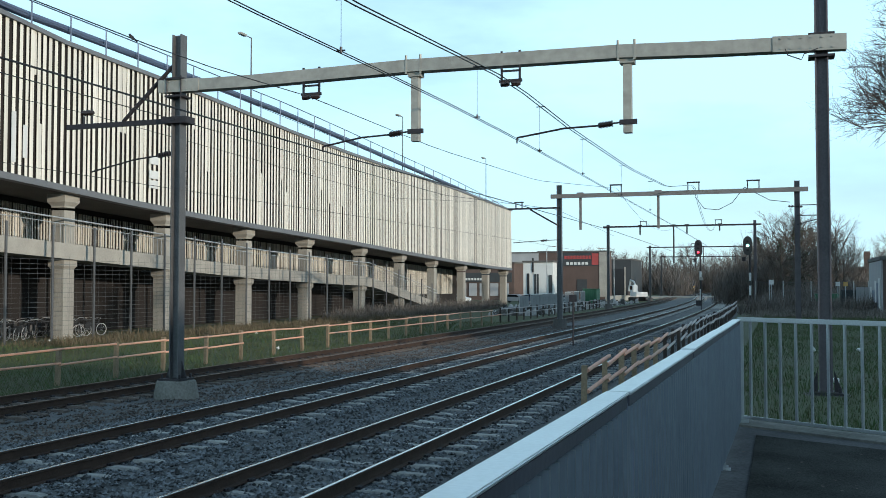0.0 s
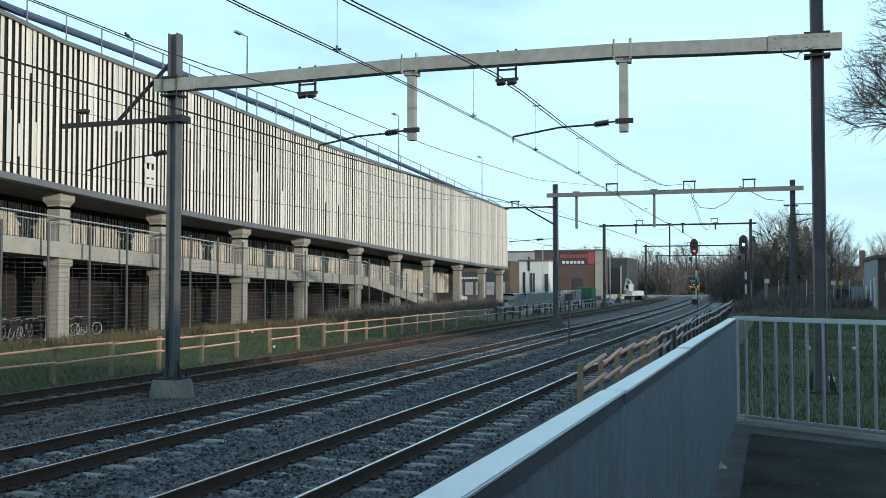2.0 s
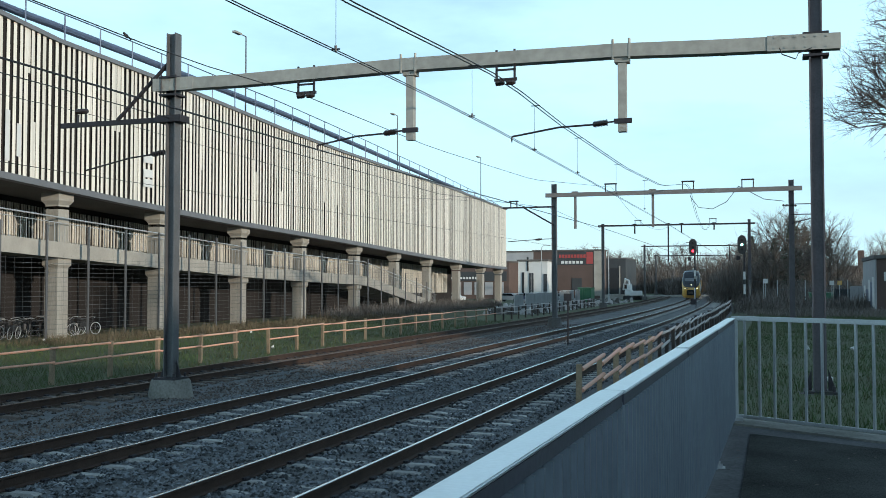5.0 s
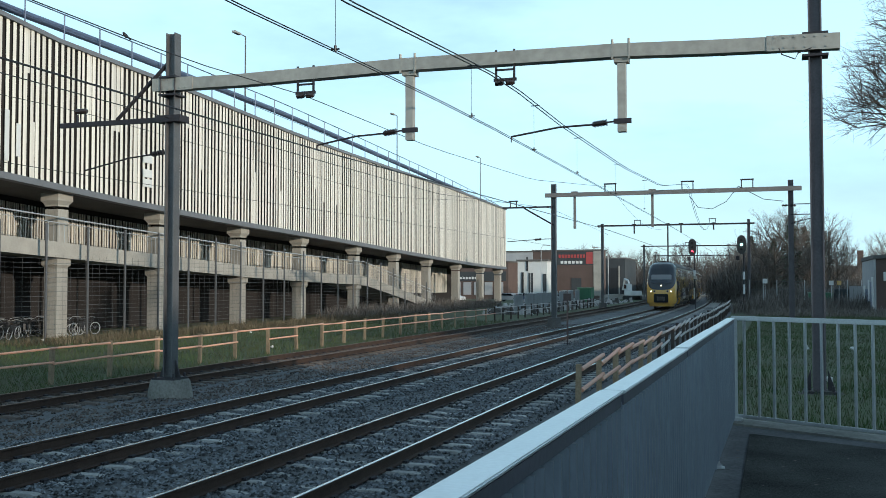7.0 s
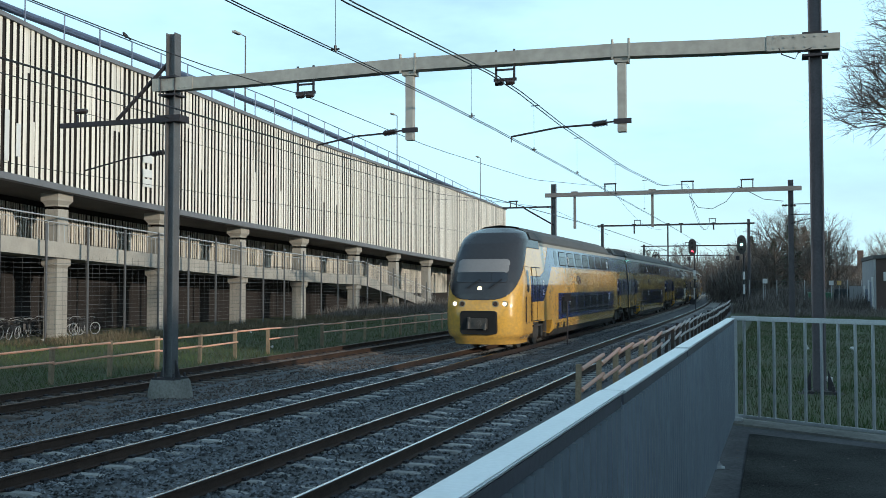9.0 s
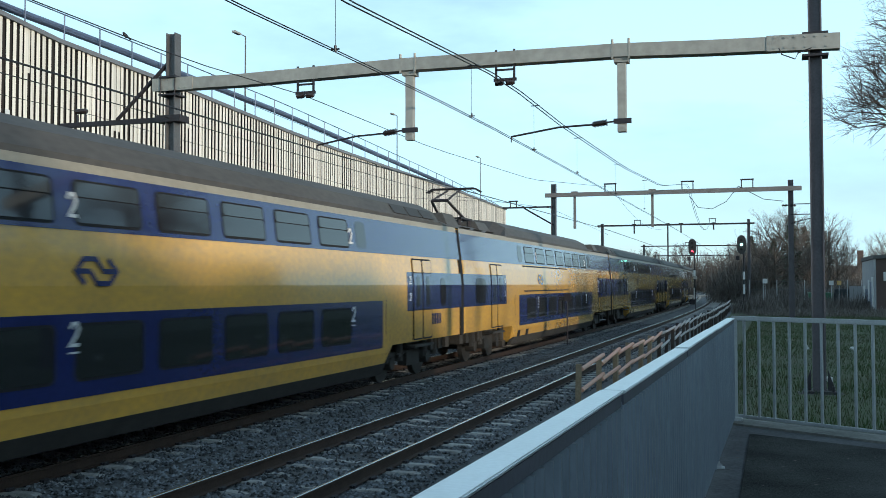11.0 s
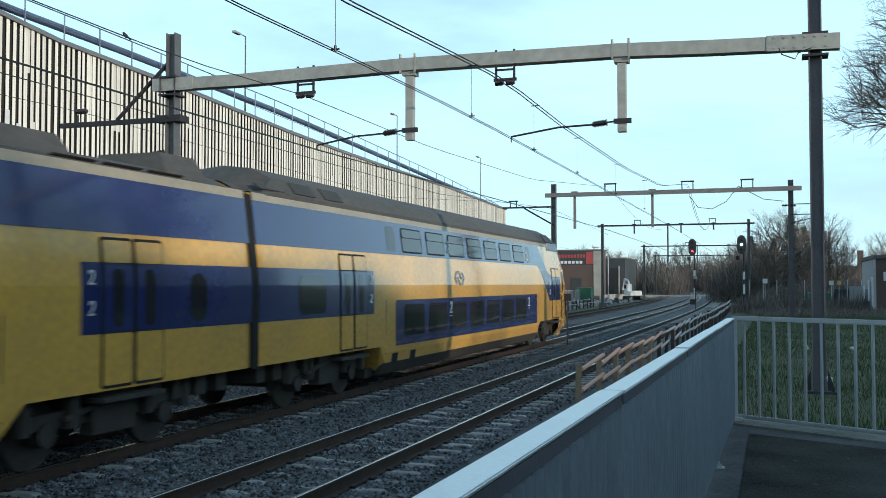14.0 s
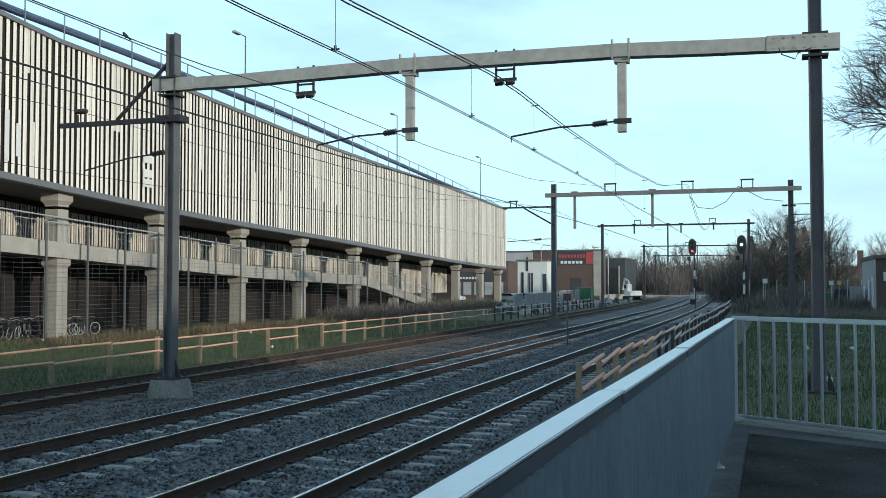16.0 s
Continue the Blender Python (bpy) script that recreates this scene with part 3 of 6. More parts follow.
def build_garage():
    g = thing("parking_garage", "long parking garage clad in pale vertical slats on concrete columns", "garage", kind="structure")
    # rear walls in the same near-black, shade of the open storeys as colour
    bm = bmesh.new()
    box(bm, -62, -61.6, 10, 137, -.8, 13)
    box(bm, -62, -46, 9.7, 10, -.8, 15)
    part("rear_wall", bm, SHADE_WALL, g)
    # deck in darker concrete than the columns: underside shade put into the colour
    garage_slab("upper_deck", -61, FX - .45, 12, 136.9, LOW, .30, .45, CONCRETE_DARK, g, label="underside of the upper deck with shade in its colour")
    garage_slab("edge_beam", FX - .45, FX + .12, 12, 137.2, LOW, .02, .34, TRIM, g, label="grey fascia under the slats")
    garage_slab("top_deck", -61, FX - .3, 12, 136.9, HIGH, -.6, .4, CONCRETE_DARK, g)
    garage_slab("coping", FX - .25, FX + .16, 12, 137.3, HIGH, .22, .24, TRIM, g, label="blue-grey metal coping")
    garage_slab("ramp", -36.1, -31.55, 12, 112, RAMP, 0, .5, CONCRETE, g, 40, "sloping concrete ramp")
    garage_slab("ramp_edge", -31.55, -31.3, 12, 112, RAMP, .10, .86, CONCRETE, g, 40, "concrete ramp edge beam")
    # backing sheet of the facade, near-black to hold the shade of the gaps
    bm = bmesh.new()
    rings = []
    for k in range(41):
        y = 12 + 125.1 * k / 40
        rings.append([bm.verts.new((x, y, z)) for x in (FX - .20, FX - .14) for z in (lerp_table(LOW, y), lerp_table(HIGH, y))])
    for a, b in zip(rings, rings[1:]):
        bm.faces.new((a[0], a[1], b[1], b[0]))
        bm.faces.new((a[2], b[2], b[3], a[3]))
    part("backing", bm, SHADE_WALL, g, "near-black backing with the gaps' shade in its colour")
    bm = bmesh.new()
    box(bm, -61, FX, 137.1, 137.25, 4.8, 13.1)
    part("end_wall", bm, SLAT, g)
    # inner slatted wall behind the ramp and the wall under it, its shade painted near-black
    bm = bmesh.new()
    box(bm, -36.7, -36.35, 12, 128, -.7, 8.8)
    part("inner_wall", bm, SHADE_WALL, g)
    # columns
    bm = bmesh.new()
    box(bm, -.43, .43, -.43, .43, 0, 1)
    col = mesh_of("column", bm, CONCRETE)
    bm = bmesh.new()
    prof = ((.44, 0), (.44, .12), (.60, .42), (.60, 1.0))
    rings = [[bm.verts.new((sx * r, sy * r, z)) for sx, sy in ((-1, -1), (1, -1), (1, 1), (-1, 1))] for r, z in prof]
    for a, b in zip(rings, rings[1:]):
        for k in range(4):
            bm.faces.new((a[k], a[(k + 1) % 4], b[(k + 1) % 4], b[k]))
    bm.faces.new(rings[-1])
    cap = mesh_of("capital", bm, CONCRETE)
    for y in (25.0, 34.8, 44.6, 54.0, 64.1, 74.0, 85.3, 95.6, 105.8, 116.8, 127.5, 138.0 - 1.4):
        top = lerp_table(LOW, y) - .3
        share("column", col, g, (-32.05, y, -.7), scale=(1, 1, top - .2))
        share("capital", cap, g, (-32.05, y, top - .75), scale=(1, 1, .75))
        if y < 90:
            share("capital", cap, g, (-32.05, y, lerp_table(RAMP, y) - 1.4), scale=(.9, .9, .65))
    for y in range(40, 136, 10):
        for x in (-44, -54):
            share("column", col, g, (x, y, -.7), scale=(.7, .7, lerp_table(LOW, y) + .3))
    # slats of the facade
    bm = bmesh.new()
    box(bm, -.015, .018, -.5, .5, 0, 1)
    slat = mesh_of("slat", bm, SLAT)
    rng = random.Random(7)
    far = bmesh.new()
    y, n = 36.0, 0
    while y < 136.8:
        w = .205 + rng.choice((-.05, -.03, 0, 0, .02, .04))
        gap = .23 + rng.choice((-.05, -.03, 0, 0, .02, .05))
        z0, z1 = lerp_table(LOW, y) - .05 + rng.uniform(-.05, .05), lerp_table(HIGH, y)
        x = FX + rng.choice((-.01, 0, .01, .02))
        share("slat", slat, g, (x, y + w / 2, z0), scale=(1, w, z1 - z0))
        if rng.random() < .16:   # a narrow filler in the gap over part of the height
            zm = z0 + (z1 - z0) * rng.choice((.38, .5, .62, .7))
            za, zb = (zm, z1) if rng.random() < .7 else (z0, zm)
            box(far, x - .06, x - .02, y + w + .01, y + w + gap - .03, za, zb)
        n += 1
        y += w + gap
    part("filler_slats", far, SLAT, g, kind="stuff")
    inner = bmesh.new()
    y = 36.0
    while y < 126:
        w = rng.choice((.06, .08, .10, .12))
        z0, z1 = lerp_table(RAMP, y) + .1, lerp_table(LOW, y) - .5
        box(inner, -36.33, -36.27, y, y + w, max(z0, 1.2), z1)
        y += w + rng.choice((.09, .12, .16, .24))
    part("inner_slats", inner, SLAT, g, "pale slats of the wall behind the ramp", kind="stuff")
    # railing on the roof edge with its thick blue-grey bar
    ys = [14 + 3.0 * k for k in range(42)]
    bm = bmesh.new()
    tube(bm, [(FX - .2, y, lerp_table(GUARD, y)) for y in ys if y < 137], .035)
    part("top_rail", bm, BLUEPIPE, g)
    bm = bmesh.new()
    tube(bm, [(FX - .7, y, lerp_table(GUARD, y) - .62) for y in ys if y < 137] , .21, 10)
    part("crash_rail", bm, BLUEPIPE, g, "thick blue-grey crash rail")
    bm = bmesh.new()
    tube(bm, [(FX - .2, y, (lerp_table(GUARD, y) + lerp_table(HIGH, y)) / 2) for y in ys if y < 137], .022)
    part("mid_rail", bm, BLUEPIPE, g)
    for y in ys:
        if 36 < y < 134:
            bm = bmesh.new()
            rod(bm, (FX - .2, y, lerp_table(HIGH, y)), (FX - .2, y, lerp_table(GUARD, y)), .04, n=6)
            part("rail_post", bm, BLUEPIPE, g)
    # railing along the ramp
    for dz, r in ((1.45, .045), (1.15, .025)):
        bm = bmesh.new()
        tube(bm, [(-31.35, 36 + 2.5 * k, lerp_table(RAMP, 36 + 2.5 * k) + dz) for k in range(29)], r)
        part("ramp_rail", bm, GALV, g)
    bars = bmesh.new()
    y = 36.0
    while y < 107:
        z = lerp_table(RAMP, y)
        rod(bars, (-31.35, y, z + .1), (-31.35, y, z + 1.15), .014, n=4, caps=False)
        y += .42
    part("ramp_bars", bars, GALV, g, kind="stuff")
    # pale sign boards on the slats
    bm = bmesh.new()
    for z in (8.95, 9.85, 8.35):
        box(bm, FX + .07, FX + .11, 50.85, 51.75, z, z + .5)
    part("sign_board", bm, WHITE, g, "faded white sign boards")
    bm = bmesh.new()
    for y0, z0, z1 in ((39.4, 8.6, 11.2), (40.2, 8.9, 10.6)):
        box(bm, FX + .07, FX + .10, y0, y0 + .3, z0, z1)
    part("sign_strip", bm, WHITE, g, "faded pale strips on the slats")


build_garage()


def build_roof_lamp(y, h, arm):
    z = lerp_table(HIGH, y) - .6
    p = thing("roof_lamp", "slim lamp post on the garage roof", "lamp post", "garage roof lamps", at=(-33.0, y, z))
    bm = bmesh.new()
    rod(bm, (0, 0, 0), (0, 0, h), .07, .05)
    rod(bm, (0, 0, h), (0, -arm, h), .04)
    part("pole", bm, STEEL, p)
    bm = bmesh.new()
    box(bm, -.15, .15, -arm - .8, -arm + .1, h - .1, h + .05)
    part("lamp_head", bm, BEAM, p, "flat grey lamp head")


build_roof_lamp(66.6, 7.6, 1.0)
build_roof_lamp(99.0, 7.4, 1.0)
build_roof_lamp(131.0, 7.4, 1.0)


# ------------------------------------------------------------ wire fence before the garage
def build_wire_fence():
    f = thing("wire_fence", "tall wire fence with grey steel posts along the garage", "fence")
    bm = bmesh.new()
    box(bm, -.04, .04, -.06, .06, 0, 1)
    post = mesh_of("post", bm, STEEL)
    for k in range(20):
        y = 38.6 + 3.3 * k
        share("post", post, f, (-30.4, y, -.65), scale=(1, 1, min(6.2, lerp_table(RAMP, y) + 2.3)))
    for k in range(17):
        z = -.3 + .25 * k
        bm = bmesh.new()
        rod(bm, (-30.4, 36, z), (-30.4, 101, z), .010, n=4)
        part("wire", bm, STEEL, f)
    bm = bmesh.new()
    for k in range(110):
        y = 36 + .6 * k
        rod(bm, (-30.4, y, -.5), (-30.4, y, 3.9), .004, n=4, caps=False)
    part("wire_mesh", bm, STEEL, f, kind="stuff")


build_wire_fence()


# ------------------------------------------------------------ timber-post fences with faded orange rails
def build_rail_fence(xs, ys, zfoot, height, sag, label, group, kick=0.0, seed=1, past=1e6):
    rng = random.Random(seed)
    f = thing("trackside_fence", label, "fence", group)
    bm = bmesh.new()
    box(bm, -.06, .06, -.06, .06, 0, 1)
    post = mesh_of("post", bm, POSTWOOD)
    dark = post.copy()
    dark.materials[0] = DARKPOST
    pts = list(zip(xs, ys))
    for x, y in pts:
        share("post", post if y < past else dark, f, (x + rng.uniform(-.03, .03), y, zfoot - .2), (rng.uniform(-.03, .03), rng.uniform(-.03, .03), rng.uniform(-.2, .2)), (1, 1, height + .2 + rng.uniform(-.03, .05)))
    for (x0, y0), (x1, y1) in zip(pts, pts[1:]):
        for k, h in enumerate((height - .07, height - .48)):
            if rng.random() < .04:
                continue
            bm = bmesh.new()
            a = Vector((x0 + .08, y0 + kick * .05, zfoot + h - kick * .05 + rng.uniform(-sag, sag)))
            b = Vector((x1 + .08 + kick * .02, y1 + kick * .16, zfoot + h + kick * .06 + rng.uniform(-sag, sag)))
            rod(bm, a, b, .034 + .011 * kick, n=8)
            part("rail", bm, ORANGE if y0 < past else FAR_RAIL_TONE, f)


_y = [21.0 + 2.66 * k for k in range(40)]
build_rail_fence([-14.35 + bend(y) * .4 - .012 * (y - 20) for y in _y], _y, -.55, 1.06, .03, "low fence of weathered posts and faded orange rails by the siding", "trackside fences", seed=3, past=72)
_y = [19.75 + 2.45 * k for k in range(36)]
build_rail_fence([2.0 + bend(y) for y in _y], _y, -.28, .98, .06, "low fence of brown posts with sagging faded orange rails", "trackside fences", 1.0, seed=5, past=34)


# ------------------------------------------------------------ platform end with its fence
PLATFORM = 0.75


def platform_edge(x):
    """Where the slanting end railing stands."""
    return 11.95 - 0.60 * (x - 5.35)


def build_platform():
    zp = PLATFORM
    flat = (lambda u, v, d: (u, v, d))
    bm = bmesh.new()
    prism(bm, [(5.05, -30), (30, -30), (30, platform_edge(30) + .3), (5.05, platform_edge(5.05) + .3)], -.7, zp - .004, flat)
    tagged(part("platform", bm, PAVE), "raised platform end of concrete slabs and asphalt", "platform", kind="structure")
    bm = bmesh.new()
    prism(bm, [(5.54, -30), (29.9, -30), (29.9, -.7), (5.54, 10.98)], zp - .02, zp + .010, flat)
    tagged(part("platform_asphalt", bm, ASPHALT), "worn dark asphalt of the platform end", "pavement", kind="structure")
    bm = bmesh.new()
    prism(bm, [(5.12, platform_edge(5.12) - .28), (29.8, platform_edge(29.8) - .28), (29.8, platform_edge(29.8) + .24), (5.12, platform_edge(5.12) + .24)], zp - .1, zp + .02, flat)
    tagged(part("platform_kerb", bm, FOOTING), "concrete kerb along the platform end", "kerb", kind="structure")


build_platform()


def sheet_fence():
    """Ribbed metal sheet panels with a broad bright cap, standing on small feet."""
    f = thing("platform_fence", "grey ribbed metal fence panels with a bright cap rail", "fence", at=(0, 0, 0))

    def fx(y):
        return 5.205 + 0.0115 * (y - 1.7)

    cuts = (-1.6, 1.1, 3.66, 6.20, 8.9, 11.86)
    for n, (a, b) in enumerate(zip(cuts, cuts[1:])):
        a0, b0 = a + .022, b - .022
        ang = math.atan(0.0115)
        p = part("fence_panel", ribbed(a0, b0, fx, .81, 1.90), PANEL, f, "grey sheet panel with upright ribs")
        bm = bmesh.new()
        m = Matrix.Translation((fx(a0), a0, 0)) @ Matrix.Rotation(-ang, 4, "Z")
        dz = .004 * (n % 2)
        box(bm, -.045, .045, 0, b0 - a0, 1.948 + dz, 1.960 + dz, m)
        bmesh.ops.bevel(bm, geom=bm.edges[:], offset=.004, segments=2, affect="EDGES")
        part("cap_rail", bm, CAP, p, "bright worn metal cap rail")
        # cap's lip as a darker rail: its blue shadow is in the colour
        bm = bmesh.new()
        box(bm, -.036, .036, .004, b0 - a0 - .004, 1.905, 1.946, m)
        part("top_rail", bm, CAP_SHADE, p, "edge under the cap with its shade in the colour")
        for y in (a0 + .03, b0 - .03):
            bm = bmesh.new()
            box(bm, fx(y) - .03, fx(y) + .03, y - .03, y + .03, .75, 1.915)
            part("panel_post", bm, PANEL, p)
        bm = bmesh.new()
        box(bm, fx(b) - .0, fx(b) + .09, b - .04, b + .03, .75, .765)
        rod(bm, (fx(b) + .06, b - .01, .76), (fx(b) + .06, b - .01, .79), .012, n=6)
        box(bm, fx(b) + .0, fx(b) + .05, b - .01, b + .0, .76, .81)
        part("foot_bracket", bm, GALV, p, "bolted galvanised foot bracket")


def ribbed(y0, y1, fx, z0, z1):
    bm = bmesh.new()
    front = []
    y = y0
    pts = []
    while y < y1:
        for dy, dx in ((0, 0), (.050, 0), (.062, .042), (.078, .042), (.090, 0)):
            pts.append((min(y + dy, y1), dx))
        y += .10
    pts.append((y1, 0))
    for back in (0, 1):
        rows = [[bm.verts.new((fx(y) + dx - back * .02, y, z)) for y, dx in pts] for z in (z0, z1)]
        front.append(rows)
        for k in range(len(pts) - 1):
            if pts[k + 1][0] - pts[k][0] > 1e-5:
                bm.faces.new((rows[0][k], rows[0][k + 1], rows[1][k + 1], rows[1][k]))
    for z in (0, 1):
        for k in range(len(pts) - 1):
            if pts[k + 1][0] - pts[k][0] > 1e-5:
                bm.faces.new((front[0][z][k], front[0][z][k + 1], front[1][z][k + 1], front[1][z][k]))
    return bm


def bar_railing():
    f = thing("platform_railing", "galvanised bar railing across the platform end", "railing")

    def fy(x):
        return platform_edge(x)

    ztop, zlow = 1.955, .825
    for z, r in ((ztop, .026), (zlow, .018)):
        bm = bmesh.new()
        a, b = Vector((5.33, fy(5.33), z)), Vector((12.3, fy(12.3), z))
        m = Matrix.Translation(a) @ Matrix.Rotation(math.atan2(b.y - a.y, b.x - a.x), 4, "Z")
        box(bm, 0, (b - a).length, -r, r, -r, r, m)
        bmesh.ops.bevel(bm, geom=bm.edges[:], offset=.006, segments=2, affect="EDGES")
        part("handrail" if z > 1 else "bottom_rail", bm, GALV, f)
    bm = bmesh.new()
    box(bm, -.011, .011, -.016, .016, zlow, ztop)
    bar = mesh_of("bar", bm, GALV)
    x, k = 5.47, 0
    while x < 12.2:
        share("bar", bar, f, (x, fy(x), 0), (0, 0, -.54))
        x += 0.163
    for x in (5.36, 7.3, 9.3, 11.3):
        bm = bmesh.new()
        box(bm, x - .03, x + .03, fy(x) - .03, fy(x) + .03, .765, ztop)
        part("post", bm, GALV, f)
        bm = bmesh.new()
        box(bm, x - .08, x + .08, fy(x) - .10, fy(x) + .06, .765, .812)
        rod(bm, (x - .03, fy(x) - .07, .812), (x - .03, fy(x) - .07, .835), .018, n=6)
        part("foot", bm, GALV, f)


sheet_fence()
bar_railing()


# ------------------------------------------------------------ train
CAR = 26.75
# half outline of the car body, from the skirt up to the ridge of the roof
SIDE = ((1.18, .38), (1.36, .55), (1.40, .80), (1.40, 2.33), (1.355, 2.85), (1.205, 3.98), (1.00, 4.26), (.60, 4.47), (0, 4.54))


def side_x(z):
    return float(np.interp(z, [b for _, b in SIDE[:8]], [a for a, _ in SIDE[:8]]))


def loft(stations, closed=True):
    """Body through stations of (y, half width factor, z floor, list of (x, z))."""
    bm = bmesh.new()
    rings = []
    for y, pts in stations:
        full = [(x, z) for x, z in pts] + [(-x, z) for x, z in reversed(pts[:-1])]
        rings.append([bm.verts.new((x, y, z)) for x, z in full])
    n = len(rings[0])
    for a, b in zip(rings, rings[1:]):
        for k in range(n):
            bm.faces.new((a[k], a[(k + 1) % n], b[(k + 1) % n], b[k]))
    bm.faces.new(rings[0][::-1])
    bm.faces.new(rings[-1])
    return bm


def section(lift=0.0, low=None, wide=1.0):
    pts = []
    for x, z in SIDE:
        if low is not None and z < low:
            x, z = side_x(max(low, .55)) , low + (z - .38) * .02
        pts.append((x * wide, z + (lift if z > 4.2 else lift * .15 if z > 3.9 else 0)))
    return pts


def clip_level(poly, level, above):
    """The part of an outline of (y, z) over or under a level."""
    out = []
    for (u0, v0), (u1, v1) in zip(poly, poly[1:] + poly[:1]):
        in0, in1 = (v0 >= level) == above or v0 == level, (v1 >= level) == above or v1 == level
        if in0:
            out.append((u0, v0))
        if in0 != in1 and abs(v1 - v0) > 1e-9:
            k = (level - v0) / (v1 - v0)
            q = (u0 + (u1 - u0) * k, level)
            if not out or abs(out[-1][0] - q[0]) + abs(out[-1][1] - q[1]) > 1e-6:
                out.append(q)
    return out


def skin(name, outline, material, parent, s, d0=.003, d1=.012, label=""):
    """A panel laid on the body's side s (1 or -1), folded where the side is; outline in (y, z)."""
    bm = bmesh.new()
    rest = [tuple(p) for p in outline]
    for level in (2.33, 2.85, 9.0):
        if not rest or min(v for _, v in rest) >= level - 1e-6:
            continue
        low = clip_level(rest, level, False) if max(v for _, v in rest) > level + 1e-6 else rest
        rest = clip_level(rest, level, True) if low is not rest else []
        if len(low) > 2:
            prism(bm, low, d0, d1, lambda u, v, d: (s * (side_x(v) + d), u, v))
    bmesh.ops.remove_doubles(bm, verts=bm.verts, dist=.0005)
    return part(name, bm, material, parent, label)


def rect(y0, y1, z0, z1, r=0.0):
    if not r:
        return [(y0, z0), (y1, z0), (y1, z1), (y0, z1)]
    out = []
    for cy, cz, a0 in ((y1 - r, z0 + r, -90), (y1 - r, z1 - r, 0), (y0 + r, z1 - r, 90), (y0 + r, z0 + r, 180)):
        for k in range(4):
            a = radians(a0 + 30 * k)
            out.append((cy + r * math.cos(a), cz + r * math.sin(a)))
    return out


def build_bogie(car, y):
    for dy in (-1.25, 1.25):
        bm = bmesh.new()
        for s in (-1, 1):
            rod(bm, (s * .69, y + dy, .46), (s * .83, y + dy, .46), .46, n=20)
            rod(bm, (s * .83, y + dy, .46), (s * 1.12, y + dy, .46), .16, n=10)
        rod(bm, (-.8, y + dy, .46), (.8, y + dy, .46), .09)
        part("wheelset", bm, SKIRT, car, "dusty wheels and axle boxes")
    bm = bmesh.new()
    for s in (-1, 1):
        box(bm, s * .98 - .09, s * .98 + .09, y - 1.75, y + 1.75, .52, .72)
        box(bm, s * 1.05 - .12, s * 1.05 + .12, y - .45, y + .45, .35, .95)
        for dy in (-1.7, -.8, .8, 1.7):
            rod(bm, (s * 1.1, y + dy, .5), (s * 1.1, y + dy, .95), .11, n=8)
        rod(bm, (s * 1.15, y - 1.0, .62), (s * 1.15, y + .2, .86), .05, n=6)
    box(bm, -.9, .9, y - .35, y + .35, .55, .9)
    part("bogie_frame", bm, SKIRT, car, "dark bogie frame with springs and dampers")


def ribbon(bm, line, half, place):
    """A bent stroke of even width along a line of (u, v), with thickness."""
    left, right = [], []
    pts = [Vector(p) for p in line]
    for i, p in enumerate(pts):
        d0 = (p - pts[i - 1]).normalized() if i else (pts[1] - p).normalized()
        d1 = (pts[i + 1] - p).normalized() if i + 1 < len(pts) else d0
        n0, n1 = Vector((-d0.y, d0.x)), Vector((-d1.y, d1.x))
        n = (n0 + n1).normalized()
        n = n * half / max(.45, n.dot(n0))
        left.append(p + n)
        right.append(p - n)
    for (a, b), (c, d) in zip(zip(left, left[1:]), zip(right, right[1:])):
        prism(bm, [a, b, d, c], 0, 1, lambda u, v, e: place(u, v, e))
    bmesh.ops.remove_doubles(bm, verts=bm.verts, dist=.0005)


def digit_two(y, z, h):
    """Outline strokes of a figure two or one as thin bars."""
    w = h * .52
    return [(y - w / 2, z + h * .75), (y - w * .25, z + h * .97), (y + w * .25, z + h * .97), (y + w * .45, z + h * .72), (y + w * .2, z + h * .45), (y - w / 2, z + h * .06), (y + w / 2, z + h * .06)]


def digit_one(y, z, h):
    return [(y - h * .16, z + h * .78), (y, z + h * .97), (y, z)]


def numeral(car, s, y, z, h, which, material=WHITE):
    bm = bmesh.new()
    ribbon(bm, [(y + s * a, b) for a, b in (digit_two if which == 2 else digit_one)(0, z, h)], h * .075, lambda u, v, e: (s * (side_x(v) + .020 + .006 * e), u, v))
    part("class_numeral", bm, material, car, "white class numeral")


def emblem(car, s, y, z, k=1.0):
    """The operator's mark as a plain hexagon-like outline with a wave."""
    bm = bmesh.new()
    one = [(-.36, -.27), (-.60, 0), (-.36, .27), (.0, .27), (.20, .0), (.60, 0)]
    for m in (1, -1):
        ribbon(bm, [(y + s * u * m * k * .85, z + v * m * k * .74) for u, v in one], .042 * k, lambda u, v, e: (s * (side_x(v) + .014 + .005 * e), u, v))
    part("emblem", bm, BLUE, car, "dark blue line emblem")


def door_pair(car, s, y):
    for k in (0, 1):
        y0 = y + k * .70
        d = skin("door_leaf", rect(y0 + .015, y0 + .685, .98, 2.98, .05), SEAM, car, s, .004, .016)
        skin("door_panel_low", rect(y0 + .05, y0 + .65, 1.02, 1.70, .04), YELLOW, d, s, .016, .024)
        skin("door_panel_mid", rect(y0 + .05, y0 + .65, 1.72, 2.62, .02), BLUE, d, s, .016, .024)
        skin("door_panel_top", rect(y0 + .05, y0 + .65, 2.64, 2.94, .04), YELLOW, d, s, .016, .024)
        skin("door_window", rect(y0 + .23, y0 + .46, 1.78, 2.56, .10), GLASS, d, s, .024, .030)
    bm = bmesh.new()
    box(bm, min(s * 1.2, s * 1.46), max(s * 1.2, s * 1.46), y, y + 1.4, .80, .86)
    part("door_step", bm, SKIRT, car)


